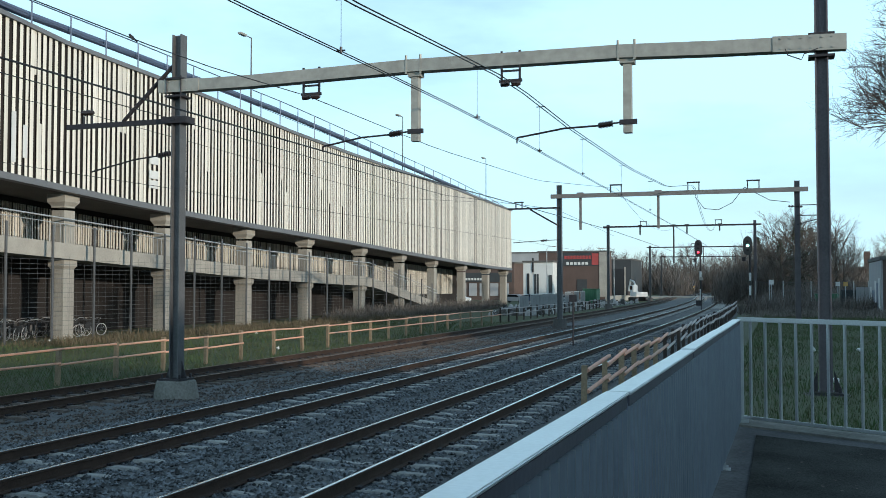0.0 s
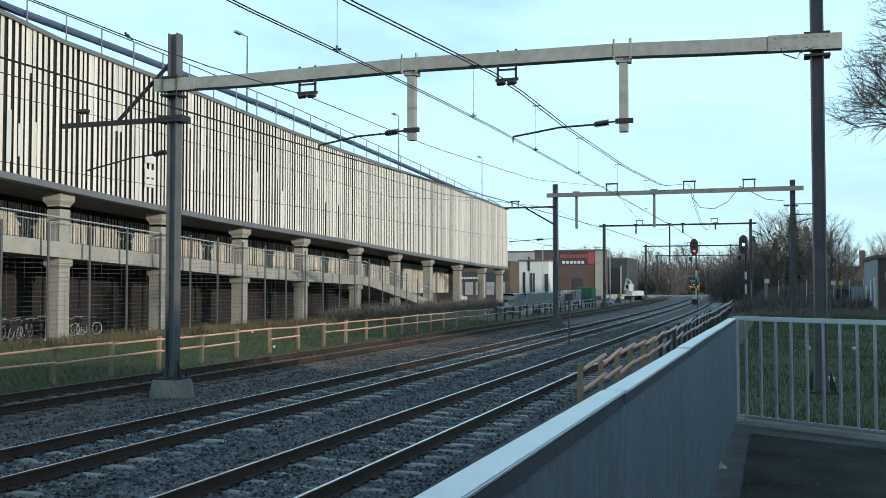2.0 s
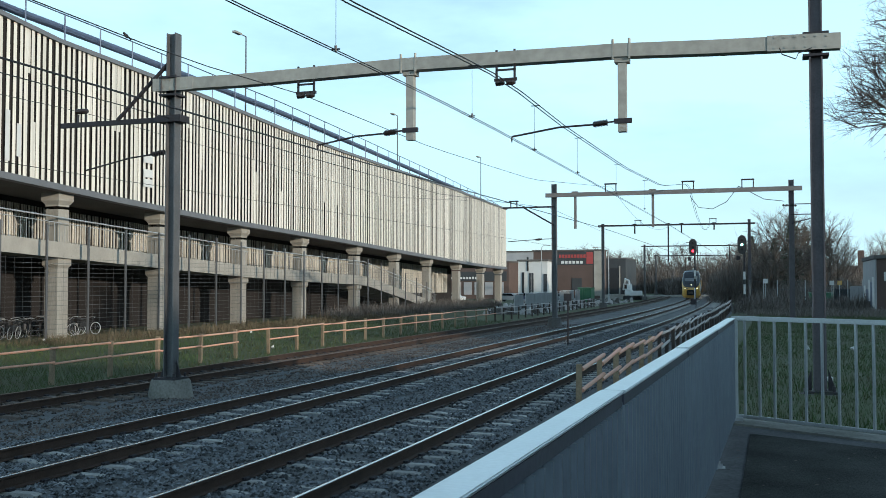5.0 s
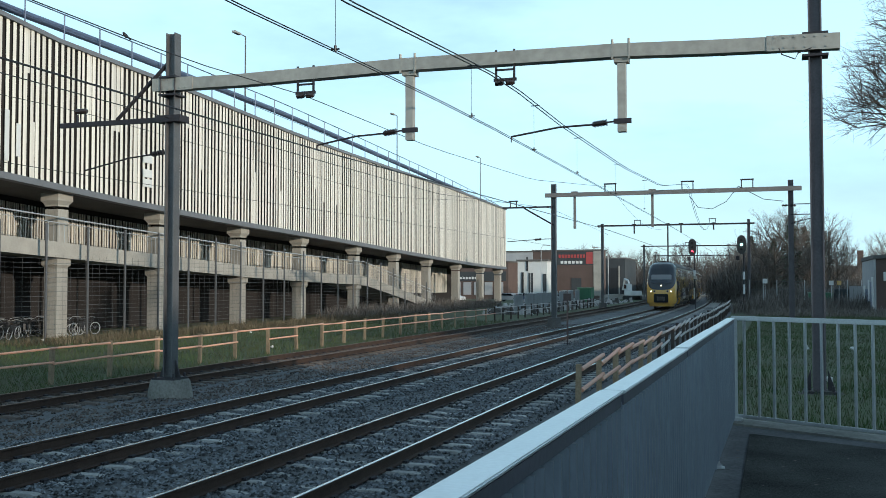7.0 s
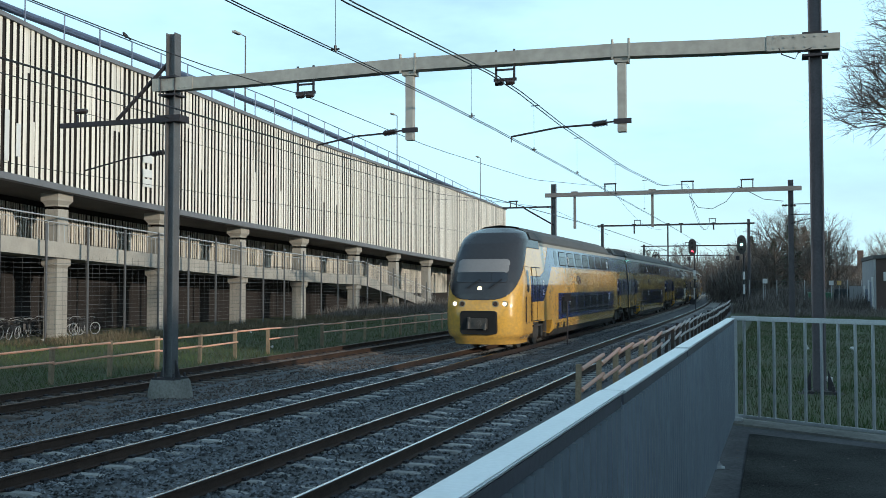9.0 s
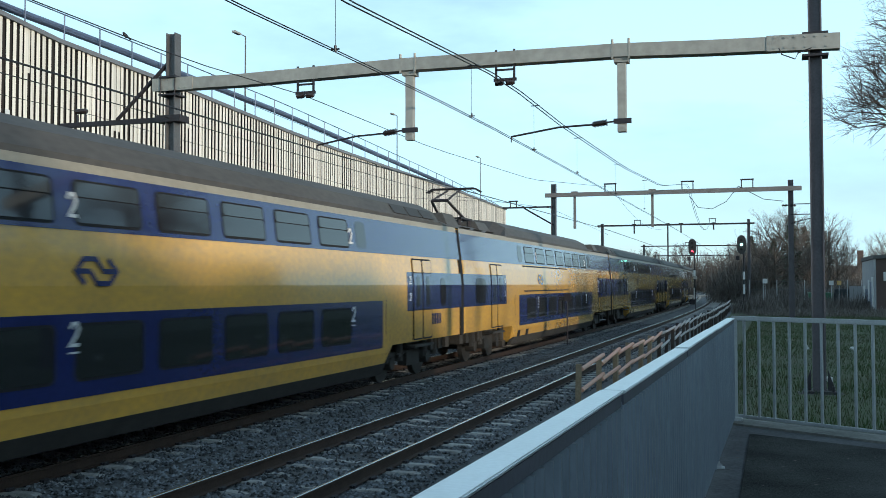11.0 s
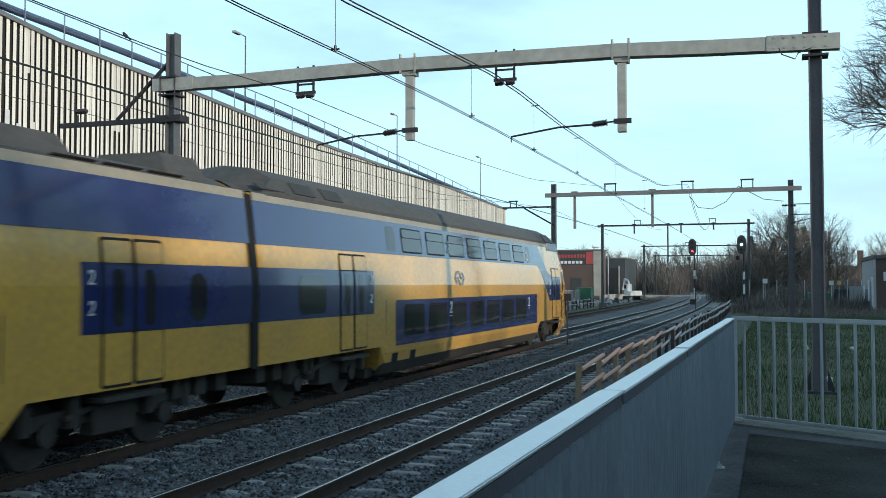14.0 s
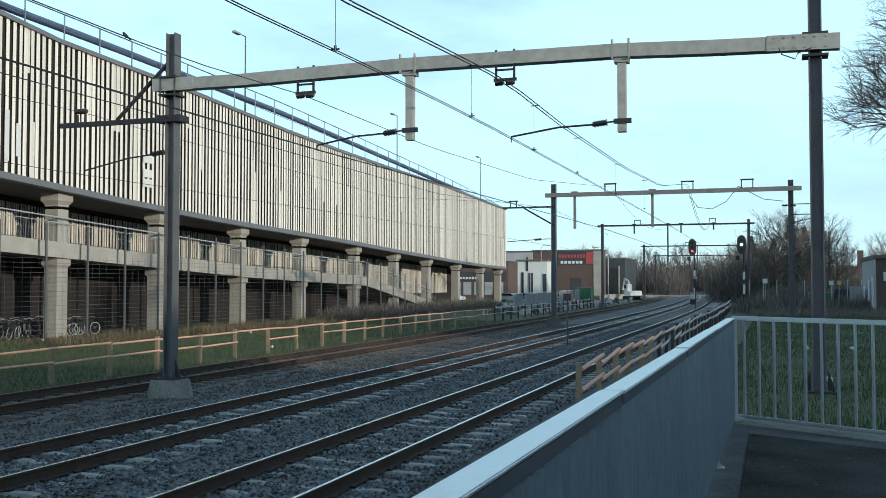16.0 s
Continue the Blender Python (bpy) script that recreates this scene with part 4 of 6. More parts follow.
def build_car(kind, first, lines, tag, w0, marks, mark, front=(2.95, 4.8, 1.3, 1.9), p0=6.5, dips=(.5, 5.3)):
    """One double-deck coach along +y from 0. kind: 0 middle coach, 1 cab at y = 0, 2 cab at the far end."""
    L = CAR
    car = thing("train_coach", tag, "train coach", "coaches of the passing train")
    y0, y1 = .10, L - .10
    # the roof dips over the entrances; dips: the length of the low roof at each end
    ya, yb = (0 if kind == 1 else dips[0]), (L if kind == 2 else L - dips[1])

    def drop(y):
        return -.34 * min(1.0, max(0.0, (ya + .7 - y) / .7, (y - yb + .7) / .7))

    def station(y, low, wide=1.0):
        return (y, section(drop(y), low, wide))

    cuts = {y: None for y in (ya, ya + .7, yb - .7, yb) if 3.6 < y < L - 3.6 or (kind != 1 and .3 < y < 3.7) or (kind != 2 and L - 3.7 < y < L - .3)}
    marks_y = {p0 - .95: .95, p0 - .55: None, L - 5.75: None, L - 5.35: .95}
    if kind == 1:
        marks_y = {3.55: .95, 5.35: .95, 5.75: None, L - 5.75: None, L - 5.35: .95}
    if kind == 2:
        marks_y[L - 3.55] = .95
    if kind != 1:
        marks_y.update({y0: .95, y0 + .18: .95})
    if kind != 2:
        marks_y.update({y1 - .18: .95, y1: .95})
    lows = sorted(marks_y)
    for y in cuts:
        if all(abs(y - q) > .05 for q in lows):
            before = [q for q in lows if q < y]
            after = [q for q in lows if q > y]
            marks_y[y] = .95 if before and after and marks_y[before[-1]] and marks_y[after[0]] else None
    st = [station(y, marks_y[y], .97 if y in (y0, y1) else 1.0) for y in sorted(marks_y)]
    raised = section(-.34, .95)
    body = part("body", loft(st), YELLOW, car, "dusty yellow painted coach body", smooth=False)
    # roof shell, dark grey, laid over the body
    bm = bmesh.new()
    a, b = (2.6 if kind == 1 else .12), (L - 2.6 if kind == 2 else L - .12)
    prof = [(1.222, 3.90, 0), (1.215, 4.01, .15), (1.02, 4.285, 1), (.61, 4.495, 1), (0, 4.565, 1)]
    ring = prof + [(-x, z, k) for x, z, k in reversed(prof[:-1])]
    rows = [[bm.verts.new((x, y, z + k * drop(y))) for x, z, k in ring] for y in sorted({a, b} | {y for y in (ya, ya + .7, yb - .7, yb) if a < y < b})]
    for r0, r1 in zip(rows, rows[1:]):
        for k in range(len(ring) - 1):
            bm.faces.new((r0[k], r0[k + 1], r1[k + 1], r1[k]))
    part("roof", bm, ROOF, car, "dark grey sooty roof")
    for q, dip in ((0, dips[0] if kind != 1 else 0), (1, dips[1] if kind != 2 else 0)):
        if dip > 3:   # equipment covers on the low roof
            for c0, c1, h in ((.5, 1.7, .20), (dip - 1.5, dip - .1, .14)):
                e0, e1 = (c0, c1) if not q else (L - c1, L - c0)
                bm = bmesh.new()
                vs = box(bm, -.80, .80, e0, e1, 4.02, 4.24 + h)
                for v in vs:
                    if v.co.z > 4.2:
                        v.co.x *= .72
                        v.co.y += .12 if v.co.y < (e0 + e1) / 2 else -.12
                part("roof_cover", bm, ROOF, car, "sloped grey equipment cover")
    for s in (1, -1):
        f0, f1 = (.12 if kind != 1 else 5.2), (L - .12 if kind != 2 else L - 5.2)
        # cream line under the roof and upper blue band
        c0, c1 = (.14 if kind != 1 else 3.6), (L - .14 if kind != 2 else L - 3.6)
        skin("cream_line", rect(c0, c1, 3.80, 3.94), CREAM, car, s, .003, .008)
        skin("upper_band", rect(f0, f1, 3.36, 3.80), BLUE, car, s, .003, .009)
        skin("upper_band", rect(f0, f1, 3.04, 3.36), BLUE, car, s, .003, .009)
        skin("lower_band", rect(p0, L - 5.95, .92, 1.98, .06), BLUE, car, s, .003, .009)
        # entrance zones
        for near in (0, 1):
            cab = (kind == 1 and not near) or (kind == 2 and near)
            if not cab:
                z0, z1 = (.12, front[1]) if not near else (L - 4.4, L - .12)
                skin("entrance_band", rect(z0, z1, 1.70, 2.64), BLUE, car, s, .0025, .0035 + .0015)
                yd = front[0] if not near else L - 4.02
                door_pair(car, s, yd)
                yw, yx = (front[2], front[3]) if not near else (L - 1.95, L - 1.5)
                skin("small_window", rect(yw, yx, 1.78, 2.52, .2), GLASS, car, s, .004, .012)
                yn = front[1] - .2 if not near else L - 4.22
                for zz in (1.95, 2.35):
                    numeral(car, s, yn, zz, .18, first if near == 0 else 2)
                # roof vents by the ends
                for k in range(3):
                    yv = (.95 + 1.3 * k) if not near else (L - 2.3 - 1.0 * k)
                    d0 = drop(yv)
                    bm = bmesh.new()
                    prism(bm, [(yv - .44, .0), (yv + .44, .0), (yv + .44, 1.0), (yv - .44, 1.0)], .004, .018, lambda u, v, d: (s * (1.19 + d - .16 * v), u, 4.04 + .15 * d0 + d + v * (.22 + .85 * d0)))
                    part("roof_vent", bm, VENT, car, "dark slatted roof vent")
            else:
                m = (lambda y: y) if not near else (lambda y: L - y)
                order = (lambda o: [(m(y), z) for y, z in o])
                skin("sloping_band", order([(4.7, 3.36), (6.0, 3.36), (6.0, 3.80), (5.2, 3.80)]), BLUE, car, s, .002, .0075)
                skin("sloping_band", order([(4.05, 2.85), (5.2, 2.85), (6.0, 3.36), (4.7, 3.36)]), BLUE, car, s, .002, .0075)
                skin("sloping_band", order([(1.75, 1.70), (3.75, 1.70), (5.2, 2.85), (4.05, 2.85), (3.2, 2.64), (1.75, 2.64)]), BLUE, car, s, .002, .0075)
                door_pair(car, s, 1.95 if not near else L - 3.35)
                yw = 1.15 if not near else L - 1.45
                skin("cab_window", rect(yw, yw + .30, 2.05, 2.85, .12), GLASS, car, s, .004, .012)
                yd = 1.0 if not near else L - 1.55
                skin("cab_door", rect(yd, yd + .55, .95, 2.98, .06), SEAM, car, s, .001, .0025)
                skin("cab_door_face", rect(yd + .02, yd + .53, .97, 2.96, .06), YELLOW, car, s, .0025, .0035)
                for q in (-.12, .67):
                    bm = bmesh.new()
                    rod(bm, (s * 1.44, yd + q, 1.0), (s * 1.44, yd + q, 1.9), .02, n=6)
                    part("grab_rail", bm, SEAM, car)
                numeral(car, s, m(3.75), 1.95, .18, 2)
                numeral(car, s, m(3.75), 2.30, .18, 2)
        # windows of both decks
        wins = [w0 + 1.77 * k for k in range(7)]
        for k, y in enumerate(wins):
            w = skin("upper_window", rect(y, y + 1.42, 3.10, 3.70, .10), SEAM, car, s, .009, .014)
            skin("pane", rect(y + .04, y + 1.38, 3.14, 3.46, .05), GLASS, w, s, .014, .018)
            skin("top_light", rect(y + .06, y + 1.36, 3.475, 3.67, .05), TOPGLASS, w, s, .014, .026)
            if y > p0 + .1:
                w = skin("lower_window", rect(y - .06, y + 1.36, 1.12, 1.86, .10), SEAM, car, s, .009, .014)
                skin("pane", rect(y - .02, y + 1.32, 1.16, 1.82, .08), GLASS, w, s, .014, .018)
        skin("slim_window", rect(w0 + 12.42, w0 + 12.95, 3.12, 3.70, .12), GLASS, car, s, .009, .014)
        skin("slim_window", rect(w0 - .95, w0 - .4, 3.12, 3.70, .12), GLASS, car, s, .009, .014)
        for y, c in ((marks[0], first), (marks[1], 2)):
            numeral(car, s, y + .22, 3.20, .31, c)
            numeral(car, s, y + .16, 1.57, .30, c)
            skin("small_mark", rect(y + .06, y + .24, 1.48, 1.505), WHITE, car, s, .018, .022)
        if lines:
            for z in (2.08, 2.96):
                skin("class_line", rect(7.2, 15.0, z, z + .045), SEAM, car, s, .003, .008)
        emblem(car, s, mark, 2.52, .80)
        # hatches, seams and skirt
        for y in (p0 - .6, L - 5.75):
            skin("hatch_seam", rect(y, y + .02, .75, 2.0), SEAM, car, s, .002, .005)
        for y in (p0 - .2, p0 + 1.0):
            skin("skirt_vent", rect(y, y + .36, .55, .76), SEAM, car, s, .003, .008)
        bm = bmesh.new()
        prism(bm, [(p0 - .7, .30), (L - 5.6, .30), (L - 5.7, .56), (p0 - .6, .56)], -.10, .006, lambda u, v, d: (s * (side_x(max(v, .42)) + d), u, v))
        part("skirt", bm, SKIRT, car, "dark dirty lower skirt")
    bm = bmesh.new()
    box(bm, -1.05, 1.05, 5.5, L - 5.5, .25, .45)
    for k in range(8):
        box(bm, -1.15, 1.15, .5 + .6 * k if k < 4 else L - .5 - .6 * (k - 4) - .3, (.8 + .6 * k) if k < 4 else L - .5 - .6 * (k - 4), .62, .95)
    part("underframe", bm, SKIRT, car)
    for y in (3.4 + .5 * (p0 - 6.5), L - 3.4):
        build_bogie(car, y)
    if kind != 1:
        bm = loft([(-.11, [(x * 1.004, z - .03) for x, z in raised]), (.11, [(x * 1.004, z - .03) for x, z in raised])])
        part("gangway", bm, SEAM, car, "black gangway bellows")
    if kind:
        build_front(car, 0 if kind == 1 else L, 1 if kind == 1 else -1)
    return car


NOSE = ((.24, .06), (.42, -.06), (.55, -.15), (1.2, -.22), (1.6, -.20), (2.0, -.12), (2.4, .02), (2.8, .20), (3.3, .50), (3.8, .92), (4.2, 1.45), (4.40, 2.1), (4.50, 2.9), (4.54, 3.5))


def cab_face(y0, s, keep, off=0.0, thick=0.0, back=3.6, fine=1):
    """Part of the rounded cab shell: faces whose middle (|x|, depth, z) keep() accepts, pushed out by off."""
    bm = bmesh.new()
    zs = [.24 + (4.54 - .24) * k / (54 * fine) for k in range(54 * fine + 1)]
    rows = []
    for z in zs:
        w = float(np.interp(z, [b for _, b in SIDE], [a for a, _ in SIDE]))
        d = min(lerp_table(NOSE, z), back)
        c = min(1.05, max(.05, back - d))
        half = []
        for k in range(16 * fine + 1):
            q = radians(90 * k / (16 * fine))
            half.append((w * math.sin(q) ** .72, d + c * (1 - math.cos(q) ** .72)))
        for k in range(1, 16 * fine + 1):
            half.append((w, d + c + (back - d - c) * k / (16 * fine)))
        full = [(-x, y) for x, y in reversed(half[1:])] + half
        rows.append([Vector((x, y0 + s * y, z)) for x, y in full])
    vs = {}

    def vert(i, j):
        if (i, j) not in vs:
            p = rows[i][j]
            n = Vector((p.x * .7, (p.y - y0 - s * 2.6), (p.z - 2.0) * .4)).normalized()
            vs[i, j] = bm.verts.new(p + n * off)
        return vs[i, j]
    for i in range(len(rows) - 1):
        for j in range(len(rows[0]) - 1):
            c = (rows[i][j] + rows[i + 1][j] + rows[i][j + 1] + rows[i + 1][j + 1]) / 4
            if keep(abs(c.x), (c.y - y0) * s, c.z):
                bm.faces.new((vert(i, j), vert(i, j + 1), vert(i + 1, j + 1), vert(i + 1, j)))
    if thick:
        geom = bmesh.ops.extrude_face_region(bm, geom=bm.faces[:])
        bmesh.ops.translate(bm, verts=[v for v in geom["geom"] if isinstance(v, bmesh.types.BMVert)], vec=(0, s * thick, 0))
    return bm


LAMP_Z = 1.66


def build_front(car, y0, s):
    """Cab shell with dark mask, windscreen, lamps and coupler bay. s: 1 where the front looks to -y."""
    def at(x, d, z):
        return (x, y0 + s * d, z)

    def in_mask(x, y, z):
        return z > 1.80 + .22 * (x / 1.2) ** 4 + 1.6 * max(0.0, min(1.0, (y + .15) / 1.75)) ** 1.4

    def in_screen(x, z, lo, hi, half, r=.12):
        """Rounded rectangle in front view."""
        u, v = max(0.0, x - half + r), max(0.0, abs(z - (lo + hi) / 2) - (hi - lo) / 2 + r)
        return u * u + v * v < r * r

    part("cab_shell", cab_face(y0, s, lambda x, y, z: z > .95 or y < 2.0), YELLOW, car, "yellow rounded cab shell", smooth=True)
    part("front_mask", cab_face(y0, s, in_mask, .018, .05, fine=4), MASK, car, "dark glossy front mask", smooth=True)
    part("windscreen", cab_face(y0, s, lambda x, y, z: in_screen(x, z, 2.72, 3.22, .93), .03, .05, fine=4), SCREEN, car, "windscreen with a pale roller blind", smooth=True)
    part("windscreen_foot", cab_face(y0, s, lambda x, y, z: in_screen(x, z, 2.40, 2.76, .93), .034, .03, fine=4), GLASS, car, "dark glass under the blind", smooth=True)
    bm = bmesh.new()
    prism(bm, rect(-.66, .66, .60, 1.42, .12), -.30, .20, lambda u, v, d: at(u, d + .10 * abs(u) ** 3, v))
    bay = part("coupler_bay", bm, SEAM, car, "black coupler bay")
    bm = bmesh.new()
    rod(bm, at(0, -.42, .98), at(0, -.05, .98), .15, n=16)
    rod(bm, at(0, -.44, .98), at(0, -.42, .98), .09, n=12)
    box(bm, -.34, .34, *sorted((at(0, -.38, 0)[1], at(0, -.28, 0)[1])), .80, 1.16)
    rod(bm, at(.28, -.42, .76), at(.28, -.30, 1.14), .05, n=6)
    rod(bm, at(-.32, -.42, .80), at(-.32, -.30, 1.20), .05, n=6)
    part("coupler", bm, COUPLER, bay, "greasy automatic coupler")
    for x, lit in ((-.90, True), (-.60, False), (.60, False), (.90, True)):
        yy = lerp_table(NOSE, LAMP_Z) - lerp_table(NOSE, 1.50) - .225 + .34 * abs(x / 1.2) ** 2.6
        bm = bmesh.new()
        rod(bm, at(x, yy - .03, LAMP_Z), at(x, yy + .14, LAMP_Z), .115, n=16)
        h = part("lamp_housing", bm, LAMP_RING, car)
        bm = bmesh.new()
        rod(bm, at(x, yy - .045, LAMP_Z), at(x, yy + .02, LAMP_Z), .07 if lit else .082, n=16)
        part("headlight" if lit else "tail_lamp", bm, (LAMP_ON if s > 0 else BEAM) if lit else TAIL_OFF, h)
    bm = bmesh.new()
    rod(bm, at(0, lerp_table(NOSE, 2.2) - .05, 2.20), at(0, lerp_table(NOSE, 2.2) + .08, 2.20), .07, n=12)
    part("top_lamp", bm, LAMP_ON if s > 0 else BEAM, car)
    for x in (-.45, .35):
        bm = bmesh.new()
        rod(bm, at(x, -.13, 2.20), at(x + .45, -.02, 2.52), .016, n=5)
        part("wiper", bm, SEAM, car)
    for side in (-1, 1):
        bm = bmesh.new()
        prism(bm, [(2.3, 3.98), (3.9, 3.98), (3.75, 4.28), (2.75, 4.28)], .0, .03, lambda u, v, d: (side * (1.225 + d - (v - 3.98) * .72), y0 + s * u, v + d))
        part("roof_vent", bm, VENT, car, "dark slatted vent over the cab")


SCREEN = mat("train_screen_blind", (0.20, 0.20, 0.205), 0.15, 0, 0.1, 1, 10, 0)


def build_pantograph(car, y):
    bm = bmesh.new()
    for dx in (-.5, .5):
        for dy in (-.5, .5):
            rod(bm, (dx, y + dy, 4.12), (dx, y + dy, 4.36), .07, n=8)
    box(bm, -.6, .6, y - .6, y - .5, 4.36, 4.42)
    box(bm, -.6, .6, y + .5, y + .6, 4.36, 4.42)
    for dx in (-.55, .55):
        box(bm, dx - .04, dx + .04, y - .6, y + .6, 4.37, 4.43)
    for dx in (-1, 1):
        rod(bm, (dx * .4, y + .4, 4.42), (dx * .25, y - .95, 4.92), .045)
        rod(bm, (dx * .25, y - .95, 4.92), (dx * .2, y + .5, 5.36), .032)
    rod(bm, (-.25, y - .95, 4.92), (.25, y - .95, 4.92), .05)
    for dy in (.4, .6):
        tube(bm, [(-.9, y + dy, 5.30), (-.7, y + dy, 5.41), (.7, y + dy, 5.41), (.9, y + dy, 5.30)], .03)
    part("pantograph", bm, IRON, car, "raised dark pantograph on insulators")


coaches = [build_car(1, 2, False, "yellow and blue double-deck cab coach with dark front mask", 7.1, (8.7, 19.2), 11.0),
           build_car(0, 2, False, "yellow and blue double-deck coach with second-class numerals", 7.1, (10.4, 19.0), 11.0, dips=(.5, .8)),
           build_car(0, 1, True, "yellow and blue double-deck coach with first-class lines", 7.65, (9.22, 19.0), 9.8, (2.95, 4.8, 1.3, 2.4), 6.5, (5.3, 5.3)),
           build_car(0, 2, False, "yellow and blue double-deck coach with second-class numerals", 6.65, (10.0, 19.0), 11.1, (4.7, 6.4, 2.5, 3.6), 7.8, (.5, .8)),
           build_car(0, 1, True, "yellow and blue double-deck coach with first-class lines", 7.65, (9.22, 19.0), 10.2, (2.45, 4.35, 1.4, 1.9), 7.1),
           build_car(2, 2, False, "yellow and blue double-deck cab coach at the train's rear", 7.1, (10.4, 19.35), 11.4, (3.4, 5.2, 1.6, 2.75), 6.5)]
build_pantograph(coaches[2], 3.0)
for _k in range(4):
    skin("vehicle_number", rect(CAR - 2.62 + .19 * _k, CAR - 2.48 + .19 * _k, 1.32, 1.60, .03), BLUE, coaches[1], 1, .003, .008, "row of plain dark bars")


# ------------------------------------------------------------ overhead wires
def build_wire(label, pts, r=.012, pair=0.0, group="overhead wires"):
    """A wire through places of (x, y, z), drawn smoothly; pair: side distance of a second one."""
    xs, ys, zs = zip(*pts)
    yy = np.linspace(ys[0], ys[-1], 60)
    for d in ((-pair / 2, pair / 2) if pair else (0,)):
        bm = bmesh.new()
        tube(bm, [(float(np.interp(y, ys, xs)) + d, float(y), float(np.interp(y, ys, zs))) for y in yy], r, 5)
        tagged(part("overhead_wire", bm, COPPER), label, "wire", group)


def catenary(z0, z1, y0, y1, sag, x0, x1, n=9):
    out = []
    for k in range(n):
        t = k / (n - 1)
        out.append((x0 + (x1 - x0) * t, y0 + (y1 - y0) * t, z0 + (z1 - z0) * t - 4 * sag * t * (1 - t)))
    return out


build_wire("dark contact wire over the main track", [(.25, -30, 5.05), (.28, 9.06, 5.397), (.28, 11.75, 5.477), (.28, 17.95, 5.60), (.28, 23.1, 5.62), (.24, 29.2, 5.65), (.1, 60, 5.75), (-.4, 108, 5.8), (-3.2, 165, 5.8)], .008, .06)
build_wire("dark carrying wire over the main track", [(.35, -30, 6.9), (.35, -10, 6.2), (.38, 6, 5.95), (.38, 12, 6.18), (.38, 17, 6.52), (.38, 20.1, 6.72), (.4, 26, 6.66), (.5, 37, 6.75), (.7, 48, 7.1), (1.0, 60, 8.35)] + catenary(8.35, 8.9, 60, 108, 1.6, 1.0, -.6)[1:], .012, .10)
build_wire("dark contact wire over the second track", [(-4.0, -20, 5.35), (-4.15, 20.1, 5.45), (-3.9, 60, 5.7), (-4.6, 108, 5.8), (-7.0, 165, 5.8)], .009, .05)
build_wire("dark carrying wire over the second track", [(-4.3, -10, 7.0), (-4.33, 6, 6.5), (-4.35, 15.2, 6.45), (-4.36, 20.1, 6.68), (-4.3, 28.7, 6.62), (-4.0, 41, 6.85), (-3.6, 60, 8.3)] + catenary(8.3, 8.9, 60, 108, 1.5, -3.6, -4.6)[1:], .010)
build_wire("thin contact wire over the siding", [(-10.4, 2, 5.05), (-10.5, 20.2, 5.08), (-9.9, 60, 5.2), (-11, 108, 5.4)], .008)
build_wire("thin carrying wire over the siding", [(-10.6, 2, 6.3), (-10.67, 20.2, 6.68), (-10.3, 40, 6.2), (-9.8, 60, 7.5)], .008)
build_wire("feeder wire along the masts", [(-7.95, 2, 6.30), (-8.0, 20.1, 6.36), (-7.9, 40, 6.25), (-7.4, 60, 7.1), (-11.5, 108, 7.8)], .012)
build_wire("feeder wire along the masts", [(6.62, 60, 7.0), (4.6, 84, 6.4), (3.4, 108, 8.0)], .012)


def build_droppers():
    low = ((9.06, 5.397), (11.75, 5.477), (17.95, 5.60), (23.1, 5.62), (29.2, 5.65), (60, 5.75))
    high = ((6, 5.95), (12, 6.18), (17, 6.52), (20.1, 6.72), (26, 6.66), (37, 6.75), (48, 7.1))
    for y, x in ((11.75, .31), (17.95, .31), (23.1, .32), (28.6, .32), (36, .34), (44, .38)):
        bm = bmesh.new()
        rod(bm, (x, y, lerp_table(low, y) - .02), (x, y, lerp_table(high, y) + .01), .004, n=4)
        rod(bm, (x, y, lerp_table(low, y) - .03), (x, y, lerp_table(low, y) + .05), .02, n=6)
        rod(bm, (x - .06, y, lerp_table(low, y)), (x + .06, y, lerp_table(low, y)), .012, n=6)
        rod(bm, (x - .08, y, lerp_table(high, y)), (x + .14, y, lerp_table(high, y)), .012, n=6)
        tagged(part("wire_dropper", bm, COPPER), "thin dropper between carrying and contact wire", "wire", "wire droppers")


build_droppers()


# ------------------------------------------------------------ signals and trackside posts
def build_signal(x, y, zb, zhead, lens, lens_z, label, band):
    g = thing("railway_signal", label, "signal", "railway signals", at=(x, y, 0))
    bm = bmesh.new()
    rod(bm, (0, 0, zb), (0, 0, zhead - .4), .09, n=10)
    part("pole", bm, IRON, g)
    for k, (a, b) in enumerate(band):
        bm = bmesh.new()
        rod(bm, (0, 0, a), (0, 0, b), .115, n=10)
        part("pole_band", bm, WHITE if k % 2 == 0 else BLACKP, g, "white" if k % 2 == 0 else "black")
    bm = bmesh.new()
    out = [(.44 * math.cos(a), .62 * math.sin(a) + (.35 if math.sin(a) > 0 else -.35)) for a in [k * math.tau / 20 for k in range(20)]]
    prism(bm, out, -.14, .10, lambda u, v, d: (u - .2, d - .1, v + zhead))
    head = part("signal_head", bm, BLACKP, g, "black oval signal head")
    for dz in (.45, 0, -.45):
        bm = bmesh.new()
        rod(bm, (-.2, -.30, zhead + dz), (-.2, -.22, zhead + dz), .13, n=14)
        part("lens", bm, lens if abs(dz - lens_z) < .1 else SEAM, head)
        bm = bmesh.new()
        tube(bm, [(-.2 + .15 * math.cos(a), -.38, zhead + dz + .15 * math.sin(a)) for a in [radians(20 + 14 * k) for k in range(11)]], .03, 5)
        part("hood", bm, BLACKP, head)
    bm = bmesh.new()
    box(bm, -.5, .15, -.3, .2, zb - .1, zb + .5)
    box(bm, -.75, -.4, -.3, -.1, zhead - 1.55, zhead - 1.15)
    part("relay_box", bm, IRON, g)


